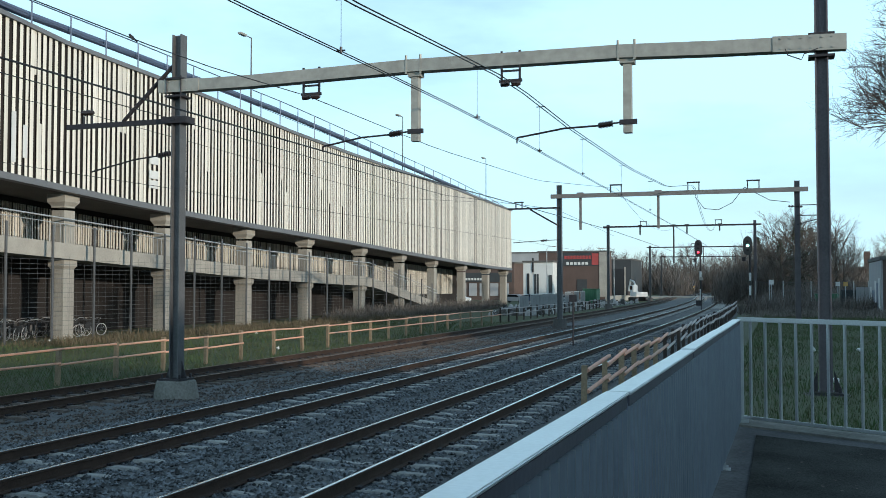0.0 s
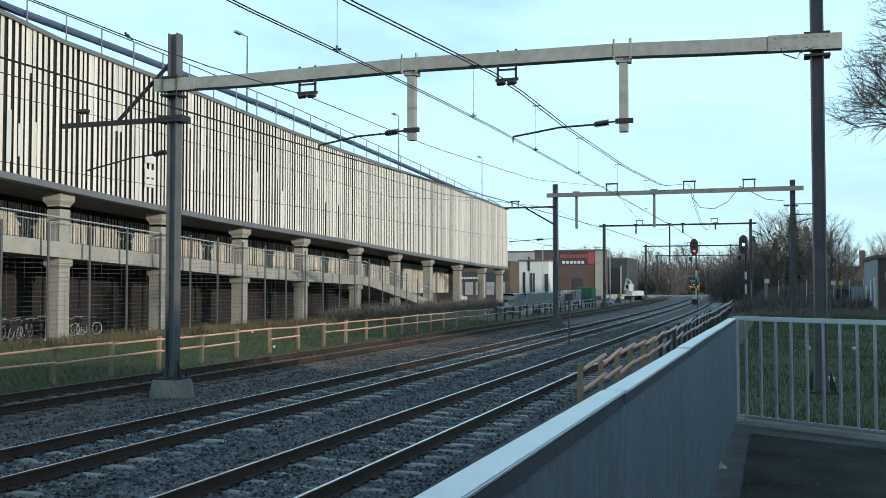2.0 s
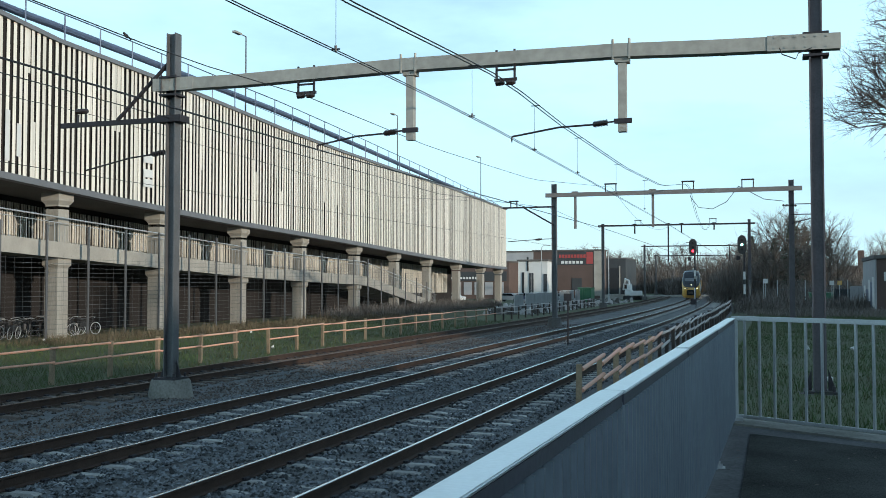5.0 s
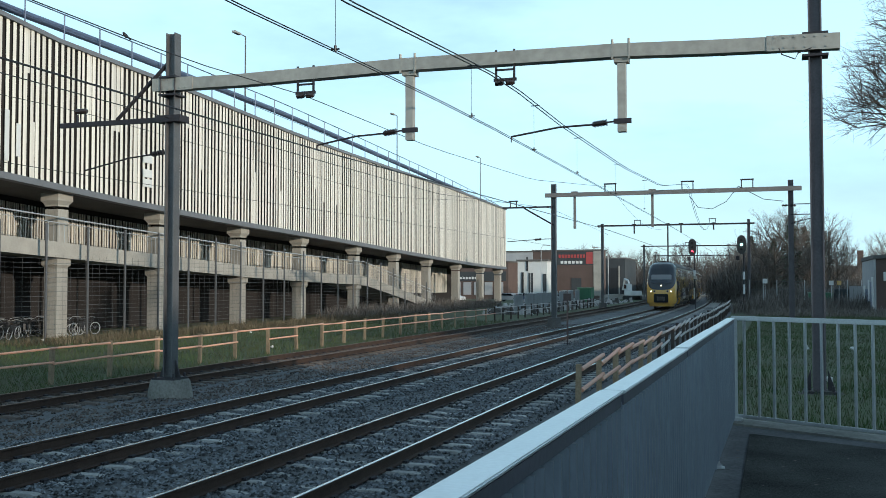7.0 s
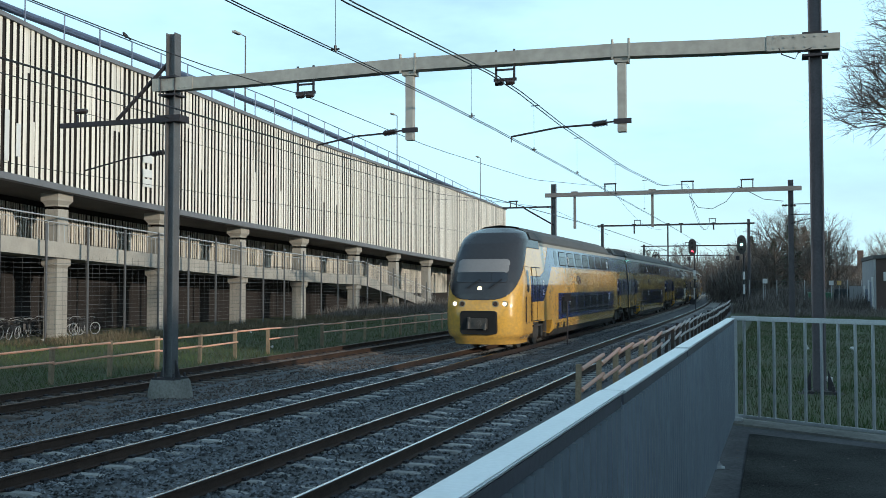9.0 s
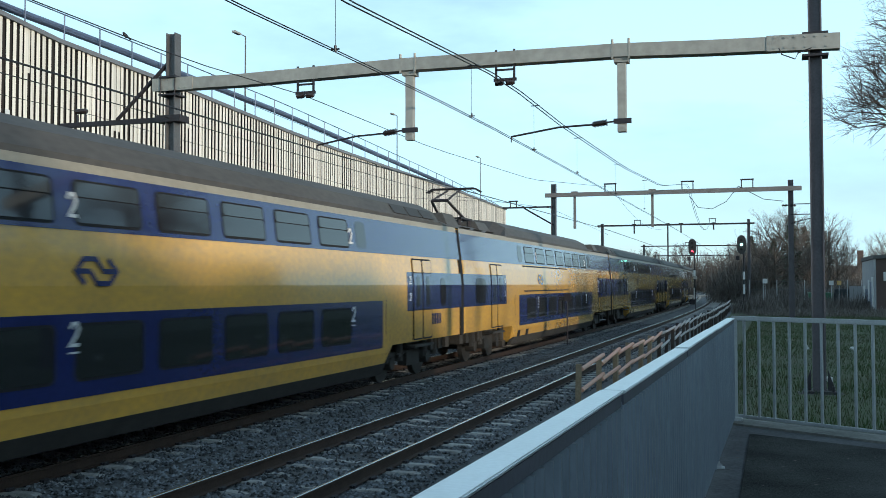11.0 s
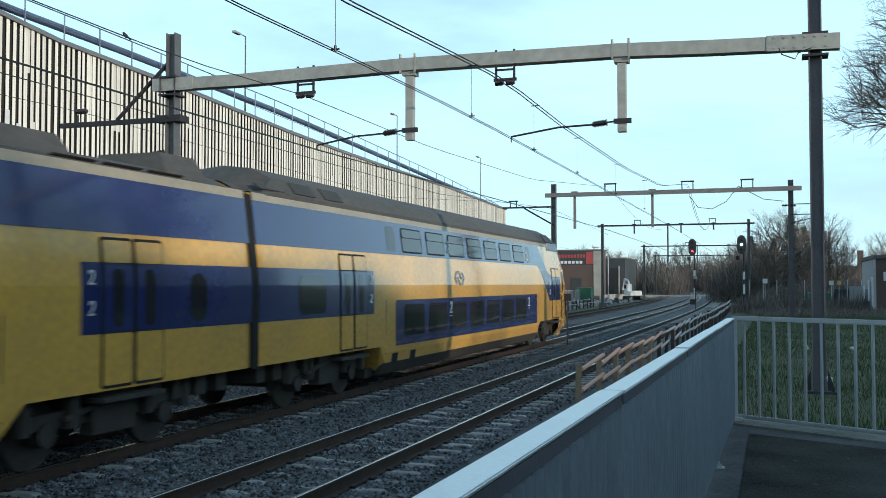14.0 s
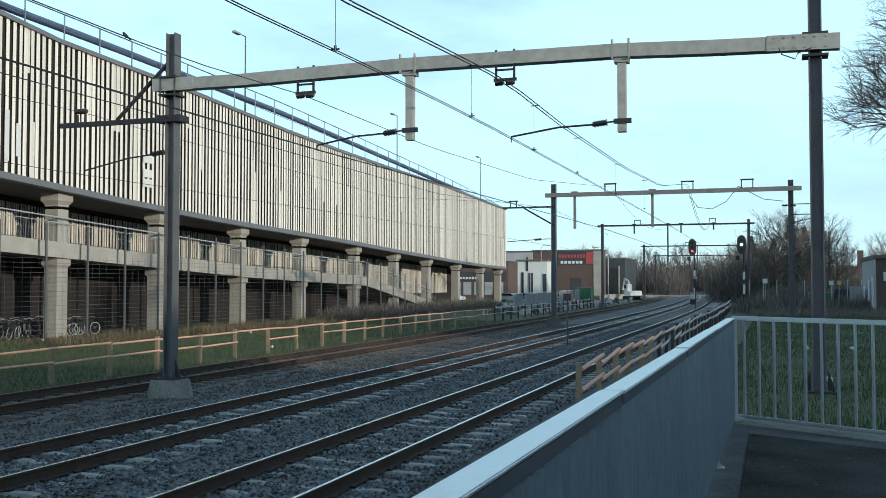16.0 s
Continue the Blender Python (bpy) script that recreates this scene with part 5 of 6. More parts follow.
build_signal(-2.75, 115.0, .1, 6.55, RED_ON, -.45, "black railway signal showing red on a banded pole", ((.45, 1.9), (1.9, 3.0), (3.0, 3.9)))
build_signal(2.95, 104.0, .2, 6.35, GREEN_ON, .0, "black railway signal showing green on a banded pole", ((1.3, 2.3), (2.3, 2.8), (2.8, 3.6)))


def build_marker(x, y, z0, z1, label, plate=False):
    g = thing("marker_post", label, "post", "trackside posts", at=(x, y, z0))
    bm = bmesh.new()
    rod(bm, (0, 0, -.2), (0, 0, z1 - z0), .035, n=8)
    part("post", bm, IRON, g)
    bm = bmesh.new()
    box(bm, -.16, .16, -.06, -.03, z1 - z0 - .3, z1 - z0)
    part("plate", bm, BEAM if plate else IRON, g)


build_marker(-2.40, 40.5, -.25, 1.95, "slim dark marker post between the tracks")
build_marker(-1.2, 95.0, -.25, 3.1, "slim post with a small grey plate", True)


# ------------------------------------------------------------ level crossing and road
def build_crossing():
    bm = bmesh.new()
    box(bm, -60, 25, 207, 215, -.5, -.045)
    tagged(part("road", bm, CONCRETE), "pale road surface of the level crossing", "road", kind="structure")


build_crossing()


# ------------------------------------------------------------ vegetation
def grow(bm, p, d, length, r, depth, rng, droop, spread, twigs):
    """One limb and, from it, its side limbs."""
    n = 3
    pts = [p]
    for k in range(n):
        d = (d + Vector((rng.uniform(-1, 1), rng.uniform(-1, 1), rng.uniform(-.6, .8) - droop)) * .22).normalized()
        pts.append(pts[-1] + d * length / n)
    for k in range(n):
        a = r * (1 - .25 * k)
        rod(twigs if depth == 0 else bm, pts[k], pts[k + 1], a, a * .76, n=3 if depth < 2 else 6, caps=False)
    if depth == 0:
        return
    kids = rng.randint(4, 6)
    for c in range(kids):
        t = rng.uniform(.35, 1.0)
        i = min(n - 1, int(t * n))
        q = pts[i].lerp(pts[i + 1], t * n - i)
        e = (d + Vector((rng.uniform(-1, 1), rng.uniform(-1, 1), rng.uniform(-.5, .9) - droop)) * spread).normalized()
        grow(bm, q, e, length * rng.uniform(.55, .78), r * .5, depth - 1, rng, droop, spread, twigs)


def bare_tree(seed, h, label, droop=0.0, spread=.9, twig=TWIG, limbs=9, depth=3, thick=.022):
    rng = random.Random(seed)
    t = thing("tree", label, "tree", "leafless trees")
    bm, tw = bmesh.new(), bmesh.new()
    top = Vector((rng.uniform(-.4, .4), rng.uniform(-.4, .4), h * .72))
    rod(bm, (0, 0, -.3), top * .5, h * thick, h * thick * .7, n=9)
    rod(bm, top * .5, top, h * thick * .7, h * thick * .3, n=8)
    for k in range(limbs):
        f = .28 + .72 * k / (limbs - 1)
        a = rng.uniform(0, math.tau)
        d = Vector((math.cos(a), math.sin(a), .55 + f * .6)).normalized()
        grow(bm, top * f, d, h * (.42 - .2 * f), h * thick * .34, depth, rng, droop, spread, tw)
    part("trunk", bm, BARK, t)
    part("crown", tw, twig, t, "crown of bare twigs")
    return t


def fir_tree(seed, h, label):
    rng = random.Random(seed)
    t = thing("tree", label, "tree", "evergreen trees")
    bm = bmesh.new()
    rod(bm, (0, 0, -.3), (0, 0, h), h * .015, .02, n=8)
    part("trunk", bm, BARK, t)
    bm = bmesh.new()
    for k in range(700):
        f = rng.random() ** .8
        z = h * (.12 + .86 * f)
        a, r = rng.uniform(0, math.tau), h * .20 * (1 - f) ** .8 * rng.uniform(.25, 1.1)
        c = Vector((r * math.cos(a), r * math.sin(a), z - r * .25))
        u = Vector((math.cos(a), math.sin(a), -.35)) * rng.uniform(.3, .7)
        w = Vector((-math.sin(a), math.cos(a), rng.uniform(-.3, .3))) * rng.uniform(.12, .3)
        v = [bm.verts.new(c + q) for q in (-u * .3, w, u, -w)]
        bm.faces.new(v)
    part("crown", bm, LEAF, t, "dark green needled crown")
    return t


def thicket(name, label, spots, material, count, seed, blade=.5, kind="stuff", thin=.035):
    """Rough brush: many slanting stems and small leaves over spots of (x, y, z, radius, height)."""
    rng = np.random.default_rng(seed)
    pts, faces = [], []
    area = sum(s[3] * s[4] for s in spots)
    for x, y, z, r, h in spots:
        for q in rng.random((int(count * r * h / area) + 4, 7)):
            a, d = q[0] * 6.283, r * q[1] ** .6
            px, py = x + d * math.cos(a), y + d * math.sin(a)
            top = h * (1 - .55 * (d / r) ** 2) * (.55 + .6 * q[2])
            pz = z + top * q[3]
            ln = blade * (.4 + q[4])
            dx, dy = math.cos(q[5] * 6.283), math.sin(q[5] * 6.283)
            w = ln * thin
            k = len(pts)
            up = .5 + q[6]
            pts += [(px - dy * w, py + dx * w, pz), (px + dy * w, py - dx * w, pz), (px + dx * ln * .6, py + dy * ln * .6, pz + ln * up)]
            faces.append((k, k + 1, k + 2))
    tagged(plain(name, pts, faces, material), label, "bushes", kind=kind)


_bare = [bare_tree(11, 11, "bare deciduous tree beyond the trackside brush"), bare_tree(12, 9, "bare bushy tree beyond the trackside brush", spread=1.1), bare_tree(13, 12, "tall bare tree with fine twigs")]
_bare[0].matrix_basis = pose(6.0, 133, -.3)
_bare[1].matrix_basis = pose(11.2, 122, -.3)
_bare[2].matrix_basis = pose(9.0, 140, -.3)
_rng = random.Random(2)
for x, y, k, s in ((3.8, 150, 1, 1.0), (7.5, 126, 0, .95), (13.2, 128, 0, .72), (12.6, 131, 2, .9), (10.4, 150, 0, 1.05), (5.0, 170, 2, .9), (1.0, 190, 0, .9), (-1.0, 215, 1, 1.1), (24, 190, 2, .95),
                   (21, 150, 1, .8), (27, 210, 0, 1.0), (30, 170, 1, .9), (-22, 262, 1, 1.2), (-28, 258, 0, 1.0), (-33, 250, 2, .9), (-17, 275, 2, 1.1), (-38, 246, 1, 1.1), (-3, 240, 2, 1.0), (-8, 290, 0, 1.1), (-13, 300, 1, 1.3),
                   (-44, 300, 0, 1.2), (-30, 310, 2, 1.1), (5.2, 128, 1, .8), (-55, 320, 0, 1.3), (-24, 330, 1, 1.5), (2, 260, 0, 1.2), (-6, 325, 2, 1.2)):
    m = pose(x, y, -.4, 0, 0, _rng.uniform(0, 360))
    copy_thing(_bare[k], m @ Matrix.Diagonal((s, s, s, 1)))
_fir = fir_tree(21, 11.5, "dark evergreen tree among bare trees")
_fir.matrix_basis = pose(8.0, 130, -.3)
for x, y, s in ((10.0, 146, .95), (5.9, 142, .8), (2.6, 160, .9)):
    copy_thing(_fir, pose(x, y, -.3) @ Matrix.Diagonal((s, s, s, 1)))

thicket("trackside_brush", "tangled brown brushwood beside the line", [(6 + 1.3 * k + .6 * (k % 2), 112 + 3 * (k % 3), -.3, 3.2, 1.5 + .5 * (k % 3)) for k in range(11)] + [(4.5 + 1.8 * k, 88 + 2 * (k % 2), -.2, 2.2, .8) for k in range(7)], BRUSH, 60000, 31, .8)
thicket("rough_scrub", "low dead scrub and brambles on the waste ground", [(5.2 + 1.7 * (k % 8) + .5 * (k // 8 % 2), 70 + 4.6 * (k // 8), ground_height(9, 70 + 4.6 * (k // 8)) - .1, 1.9, .14 + .12 * (k % 3) + .06 * (k // 8)) for k in range(48)], BRUSH, 42000, 38, .25, thin=.05)
thicket("wood_edge", "dense leafless undergrowth at the wood's edge", [(1.5 + 1.9 * k, 138 + 4 * (k % 3), -.3, 4.5, (6.0 + 1.4 * (k % 3)) * (1 - .07 * max(0, k - 3))) for k in range(8)], BRUSH, 60000, 36, 1.3, thin=.022)
thicket("far_wood", "far dark leafless wood where the line curves away", [(-19 - 4.2 * k, 246 + 6 * (k % 3), -.3, 6, 5.5 + 2 * (k % 2)) for k in range(12)] + [(-1 - 3.0 * k, 330 + 5 * (k % 2), -.3, 7, 9 + 2 * (k % 2)) for k in range(18)]
        + [(-15.2 - .24 * k * k, 214 + 12 * k, -.3, 1.4 + .3 * k, 3.6 + .5 * k) for k in range(5)] + [(1 - 2.0 * k, 225 + 18 * k, -.3, 5, 7) for k in range(6)], BRUSH, 90000, 33, 1.8, thin=.03)
DRY = mat("dry_weeds", (0.15, 0.115, 0.07), 0.9, 0, 0.5, 1, 10, 0, tint=(0.06, 0.05, 0.03), island=0.6)
thicket("dry_weeds", "withered brown weeds along the fence before the garage", [(-28.6 + .9 * (k % 4), 38 + 1.1 * k, -.72, 1.5, .22 + .08 * (k % 3)) for k in range(42)], DRY, 26000, 39, .28, thin=.05)
thicket("garage_brush", "low tangled brambles along the ramp's foot", [(-29 + .5 * (k % 3), 76 + 3.6 * k, -.6, 2.2, .8 + .3 * (k % 2)) for k in range(13)], BRUSH, 20000, 34, .45)


def build_grass(name, spots, count, seed, label):
    rng = np.random.default_rng(seed)
    pts, faces = [], []
    for x0, x1, y0, y1, zed, h, share_ in spots:
        for q in rng.random((int(count * share_), 6)):
            x, y = x0 + (x1 - x0) * q[0], y0 + (y1 - y0) * q[1] ** 1.3
            z = ground_height(x, y) - .02
            hh = h * (.4 + q[2])
            a = q[3] * 6.283
            k = len(pts)
            w = .006 + .008 * q[4]
            pts += [(x - w * math.cos(a), y - w * math.sin(a), z), (x + w * math.cos(a), y + w * math.sin(a), z), (x + hh * .5 * math.sin(a), y + hh * .5 * math.cos(a), z + hh)]
            faces.append((k, k + 1, k + 2))
    tagged(plain(name, pts, faces, GRASS_BLADE), label, "grass", kind="stuff")


build_grass("grass", [(4.6, 14, 12.4, 78, 0, .12, .75), (-30, -12.6, 20, 75, 0, .22, .42)], 100000, 41, "short winter grass with yellowed tufts")


def birch():
    """A leafless birch past the platform whose hanging twigs reach into view."""
    rng = random.Random(77)
    t = thing("tree", "leafless birch with fine hanging twigs", "tree", "leafless trees", at=(10.5, 30, .1))
    bm, tw = bmesh.new(), bmesh.new()
    rod(bm, (0, 0, -.4), (-.1, 0, 6), .24, .17, n=10)
    rod(bm, (-.1, 0, 6), (-.2, .1, 13), .17, .05, n=8)
    for z, dx, up, ln in ((8.8, -1, .9, 1.3), (9.6, -1, 1.1, 1.3), (6.4, 1, .5, 1.5), (8.4, 1, .7, 1.4), (10.4, .3, 1.0, 1.3), (7.5, -.3, .7, 1.3)):
        for dy in (-.5, .45):
            d = Vector((dx, dy + rng.uniform(-.3, .3), up)).normalized()
            grow(bm, Vector((-.15, .05, z)), d, ln, .045, 3, rng, .18, .75, tw)
    for z, dy, up, ln in ((5.6, 0, 1.15, 2.2), (5.9, .15, 1.0, 2.1), (7.6, 0, .12, 1.6), (7.0, -.1, .02, 1.6), (7.2, .2, 1.2, 1.8), (6.3, -.15, .75, 1.9), (8.0, .1, 1.0, 1.6), (8.2, -.2, .6, 1.5)):
        grow(bm, Vector((-.12, .05, z)), Vector((-1, dy, up)).normalized(), ln * .92, .055, 4 if z < 6.2 else 3, rng, .12, .9, tw)
    part("trunk", bm, BARK, t, "grey-white birch bark")
    part("crown", tw, BIRCHTWIG, t, "fine dark hanging twigs")


birch()


# ------------------------------------------------------------ far buildings
def facade_box(name, label, category, x0, x1, y0, y1, z1, material, parts, roof=CONCRETE_DARK):
    """A building with walls, a roof slab and parts on the side that looks back along the line."""
    b = thing(name, label, category, "buildings beyond the line")
    bm = bmesh.new()
    box(bm, x0, x1, y0, y1, -.7, z1)
    part("wall", bm, material, b)
    bm = bmesh.new()
    box(bm, x0 - .2, x1 + .2, y0 - .2, y1 + .2, z1 + .003, z1 + .3)
    part("roof", bm, roof, b)
    for nm, mt, a0, a1, c0, c1, face in parts:
        bm = bmesh.new()
        if face == "s2":
            box(bm, a0, a1, y0 - .18, y0 - .125, c0, c1)
        elif face == "s":
            box(bm, a0, a1, y0 - .12, y0 + .05, c0, c1)
        elif face == "w":
            box(bm, x0 - .12, x0 + .05, a0, a1, c0, c1)
        elif face == "w2":
            box(bm, x0 - .18, x0 - .125, a0, a1, c0, c1)
        else:
            box(bm, x1 - .05, x1 + .12, a0, a1, c0, c1)
        part(nm, bm, mt, b)
    return b


facade_box("shop_building", "low white rendered building with tall dark windows", "building", -37.1, -31.8, 168, 173, 6.35, WHITE,
           [("door", BLACKP, -36.4, -36.0, .2, 4.4, "s"), ("window", DARKHALL, -35.1, -34.3, .6, 4.3, "s"), ("window_bar", WALLGREY, -34.75, -34.65, .6, 4.3, "s2"), ("window", DARKHALL, -32.5, -31.9, .6, 4.1, "s"), ("pipe", BLACKP, -35.5, -35.2, 4.6, 7.1, "s")])
facade_box("shop_hall", "brick hall with a red and dark sign band", "building", -41.0, -26.7, 196, 200, 9.0, BRICK,
           [("sign_board", DARKHALL, -36.0, -28.6, 6.2, 8.9, "s"), ("sign_panel", REDP, -30.0, -28.65, 6.4, 8.8, "s2"), ("corner_column", CONCRETE, -28.5, -26.65, 0, 9.1, "s"), ("window", DARKHALL, -33, -31, .8, 3.5, "s")]
           + [("sign_lettering", WHITE, -35.2 + .78 * k, -34.65 + .78 * k, 6.45, 7.0, "s2") for k in range(6)]
           + [("sign_lettering", REDP, -35.6 + .62 * k, -35.15 + .62 * k, 7.6, 8.3, "s2") for k in range(9)])
facade_box("grey_hall", "long grey hall with a flat roof behind the shops", "building", -60, -43, 235, 260, 10.2, WALLGREY,
           [("window", DARKHALL, -58 + 2.6 * k, -56.6 + 2.6 * k, 5.2, 7.2, "s") for k in range(5)])
facade_box("dark_hall", "dark open hall with a flat canopy", "building", -33.0, -25.9, 222, 240, 8.0, DARKHALL, [("post", CONCRETE, -31.3, -31.0, 0, 6.4, "s"), ("post", CONCRETE, -27.4, -27.1, 0, 6.4, "s"), ("opening", BLACKP, -30.4, -27.6, .2, 6.0, "s"), ("kiosk", WALLGREY, -32.8, -31.5, 0, 5.0, "s")])
facade_box("street_shop", "brown shop front with dark awning and glazing", "building", -86, -43.6, 186, 200, 6.6, BRICK,
           [("awning", DARKHALL, -66, -44, 2.9, 4.8, "s")] + [("window", WALLGREY, -66 + 2.2 * k, -64.4 + 2.2 * k, .2, 2.7, "s") for k in range(10)] + [("sign_lettering", WHITE, -58.5 + .62 * k, -58.1 + .62 * k, 3.3, 3.75, "s2") for k in range(14)])
facade_box("brick_shed", "small brick shed with a flat roof and sprayed walls", "shed", 13.48, 18.8, 84, 95.2, 4.35, BRICK,
           [("rendered_wall", WALLGREY, 84.05, 95.1, .2, 4.3, "w"), ("painted_patch", WHITE, 14.0, 14.5, 2.6, 3.3, "s2"), ("painted_patch", WHITE, 84.6, 86.0, .5, 2.9, "w2"), ("painted_patch", BLUEPIPE, 86.1, 87.6, .4, 2.5, "w2"),
            ("painted_patch", WHITE, 87.8, 89.2, .9, 2.7, "w2"), ("painted_patch", BLUEPIPE, 89.4, 91.8, .3, 1.9, "w2"), ("painted_patch", WHITE, 92.0, 93.4, .5, 2.2, "w2")])
facade_box("brick_house", "small dark brick house with a chimney", "house", 14.6, 20.0, 150, 160, 4.6, BRICK, [("chimney", BRICK, 17.1, 17.9, 4.4, 7.1, "s"), ("window", WHITE, 15.2, 16.2, 1.4, 2.8, "s")])


# ------------------------------------------------------------ building site beyond the siding
def build_site():
    rng = random.Random(8)
    for k in range(15):
        y = 152 - 4.2 * k
        x = -15.6 - .095 * (y - 87) + rng.uniform(-.3, .3)
        g = thing("site_fence", "temporary fence panel hung with pale sheeting", "fence", "temporary fence panels", at=(x - 1.5, y, -.6))
        bm = bmesh.new()
        box(bm, -.03, .03, -1.7, 1.7, .15, 1.9)
        part("sheet", bm, TARP, g)
        bm = bmesh.new()
        for yy in (-1.72, 1.72):
            rod(bm, (0, yy, 0), (0, yy, 2.0), .03, n=6)
        rod(bm, (0, -1.72, 2.0), (0, 1.72, 2.0), .03, n=6)
        part("frame", bm, GALV, g)
        bm = bmesh.new()
        box(bm, -.3, .3, -2.0, -1.5, 0, .14)
        part("foot", bm, CONCRETE_DARK, g)
    bm = bmesh.new()
    box(bm, -22.6, -21.9, 168, 206, -.6, .45)
    tagged(part("low_wall", bm, CONCRETE), "low pale concrete wall by the siding", "wall", kind="structure")
    for x, y, mt, lab, h in ((-22.8, 156, GREENP, "green steel site container", 2.3), (10.2, 104, GREENP, "green rubbish container in the brush", 1.5), (12.6, 104, DARKHALL, "dark rubbish container in the brush", 1.9)):
        c = thing("container", lab, "container", "site containers", at=(x, y, ground_height(x, y)))
        bm = bmesh.new()
        box(bm, -1.1, 1.1, -1.5, 1.5, .1, h)
        bmesh.ops.bevel(bm, geom=bm.edges[:], offset=.05, segments=1, affect="EDGES")
        part("body", bm, mt, c)
        bm = bmesh.new()
        box(bm, -1.15, 1.15, -1.55, 1.55, h + .002, h + .09)
        part("lid", bm, mt, c)
        bm = bmesh.new()
        for k in range(7):
            box(bm, -1.0 + .3 * k, -.9 + .3 * k, -1.56, -1.5, .2, h - .1)
        part("rib", bm, mt, c)
        bm = bmesh.new()
        box(bm, -1.0, 1.0, -1.3, 1.3, 0, .1)
        part("skid", bm, IRON, c)
    pts = []
    rng2 = np.random.default_rng(5)
    pts, faces = [], []
    for q in rng2.random((3600, 6)):
        y = 92 + 72 * q[0]
        x = -16.5 - 14 * q[1] * (.3 + .7 * (y - 90) / 60)
        s = .06 + .34 * q[2] ** 2
        k = len(pts)
        for dx, dy, dz in ((-1, -.6, 0), (1, -.5, 0), (.8, .7, 0), (-.8, .6, 0), (-.5, -.3, .9), (.6, -.2, .7), (.4, .4, 1.0), (-.4, .3, .8)):
            pts.append((x + s * dx, y + s * dy, -.62 + s * dz * (.4 + 2.0 * q[3] ** 2)))
        faces += [(k, k + 1, k + 5, k + 4), (k + 1, k + 2, k + 6, k + 5), (k + 2, k + 3, k + 7, k + 6), (k + 3, k, k + 4, k + 7), (k + 4, k + 5, k + 6, k + 7)]
    tagged(plain("site_rubble", pts, faces, RUBBLE), "heaps of grey rubble and stacked slabs", "rubble", kind="stuff")


build_site()


def build_waste_ground():
    """Low mesh fence, pale board and small signs before the wood."""
    f = thing("mesh_fence", "low wire mesh fence on thin posts across the waste ground", "fence")
    for k in range(9):
        bm = bmesh.new()
        rod(bm, (3.6 + 1.25 * k, 99, -.2), (3.6 + 1.25 * k, 99, 2.75), .04, n=6)
        part("post", bm, GALV if k % 3 else CONCRETE, f)
    for z in (1.0, 1.8, 2.6):
        bm = bmesh.new()
        rod(bm, (3.6, 99, z), (13.6, 99, z), .02, n=5)
        part("rail", bm, STEEL, f)
    w = thing("board_fence", "short pale board fence beyond the scrub", "fence", at=(12.4, 97, 0))
    for k in range(4):
        bm = bmesh.new()
        box(bm, .36 * k, .36 * k + .34, -.03, .03, -.1, 2.15)
        part("board", bm, WALLGREY, w)
    for x, y, z, mt, lb in ((11.55, 97.5, 2.45, YELLOW, "small yellow notice on a post"), (10.9, 97.8, 2.45, WHITE, "small white notice on a post"), (5.1, 90, 2.6, WHITE, "small white trackside notice on a post")):
        g = thing("notice", lb, "sign", "small notices", at=(x, y, 0))
        bm = bmesh.new()
        rod(bm, (0, .03, -.1), (0, .03, z), .03, n=6)
        part("post", bm, GALV, g)
        bm = bmesh.new()
        box(bm, -.2, .2, -.02, .0, z - .2, z + .2)
        part("plate", bm, mt, g)


build_waste_ground()


def build_digger(x, y, rz):
    """White tracked machine with a folded boom."""
    g = thing("excavator", "small pale excavator parked on the building site", "excavator", at=(x, y, ground_height(x, y)))
    g.rotation_euler = (0, 0, radians(rz))
    for s in (-1, 1):
        bm = bmesh.new()
        prism(bm, rect(-1.6, 1.6, 0, .75, .34), -.25, .25, lambda u, v, d: (s * .95 + d, u, v))
        part("track", bm, BLACKP, g)
    bm = bmesh.new()
    box(bm, -1.2, 1.2, -1.5, 1.0, .85, 1.7)
    bmesh.ops.bevel(bm, geom=bm.edges[:], offset=.1, segments=2, affect="EDGES")
    part("body", bm, WHITE, g)
    bm = bmesh.new()
    box(bm, -1.1, -.1, -.1, 1.3, 1.7, 3.0)
    bmesh.ops.bevel(bm, geom=bm.edges[:], offset=.1, segments=2, affect="EDGES")
    cab = part("cab", bm, WHITE, g)
    bm = bmesh.new()
    box(bm, -1.12, -.08, .2, 1.2, 2.1, 2.85)
    part("window", bm, GLASS, cab)
    bm = bmesh.new()
    tube(bm, [(.3, .9, 1.5), (.3, 2.2, 3.6), (.3, 3.6, 3.9), (.3, 4.4, 1.8)], .18, 8)
    part("boom", bm, WHITE, g)
    bm = bmesh.new()
    box(bm, -.1, .7, 4.1, 4.8, 1.0, 1.8)
    part("bucket", bm, IRON, g)


build_digger(-18.9, 182, 35)


def build_street_lamp(x, y, h, arm):
    g = thing("street_lamp", "slim grey street lamp beyond the siding", "street lamp", "street lamps", at=(x, y, -.6))
    bm = bmesh.new()
    rod(bm, (0, 0, 0), (0, 0, h), .09, .05)
    tube(bm, [(0, 0, h), (arm * .3, 0, h + .35), (arm, 0, h + .4)], .04)
    part("pole", bm, GALV, g)
    bm = bmesh.new()
    box(bm, min(arm, arm * 1.5), max(arm, arm * 1.5), -.12, .12, h + .32, h + .46)
    part("lamp_head", bm, BEAM, g)


build_street_lamp(-18.2, 150, 8.2, -1.6)
build_street_lamp(-31.0, 160, 9.0, 1.0)


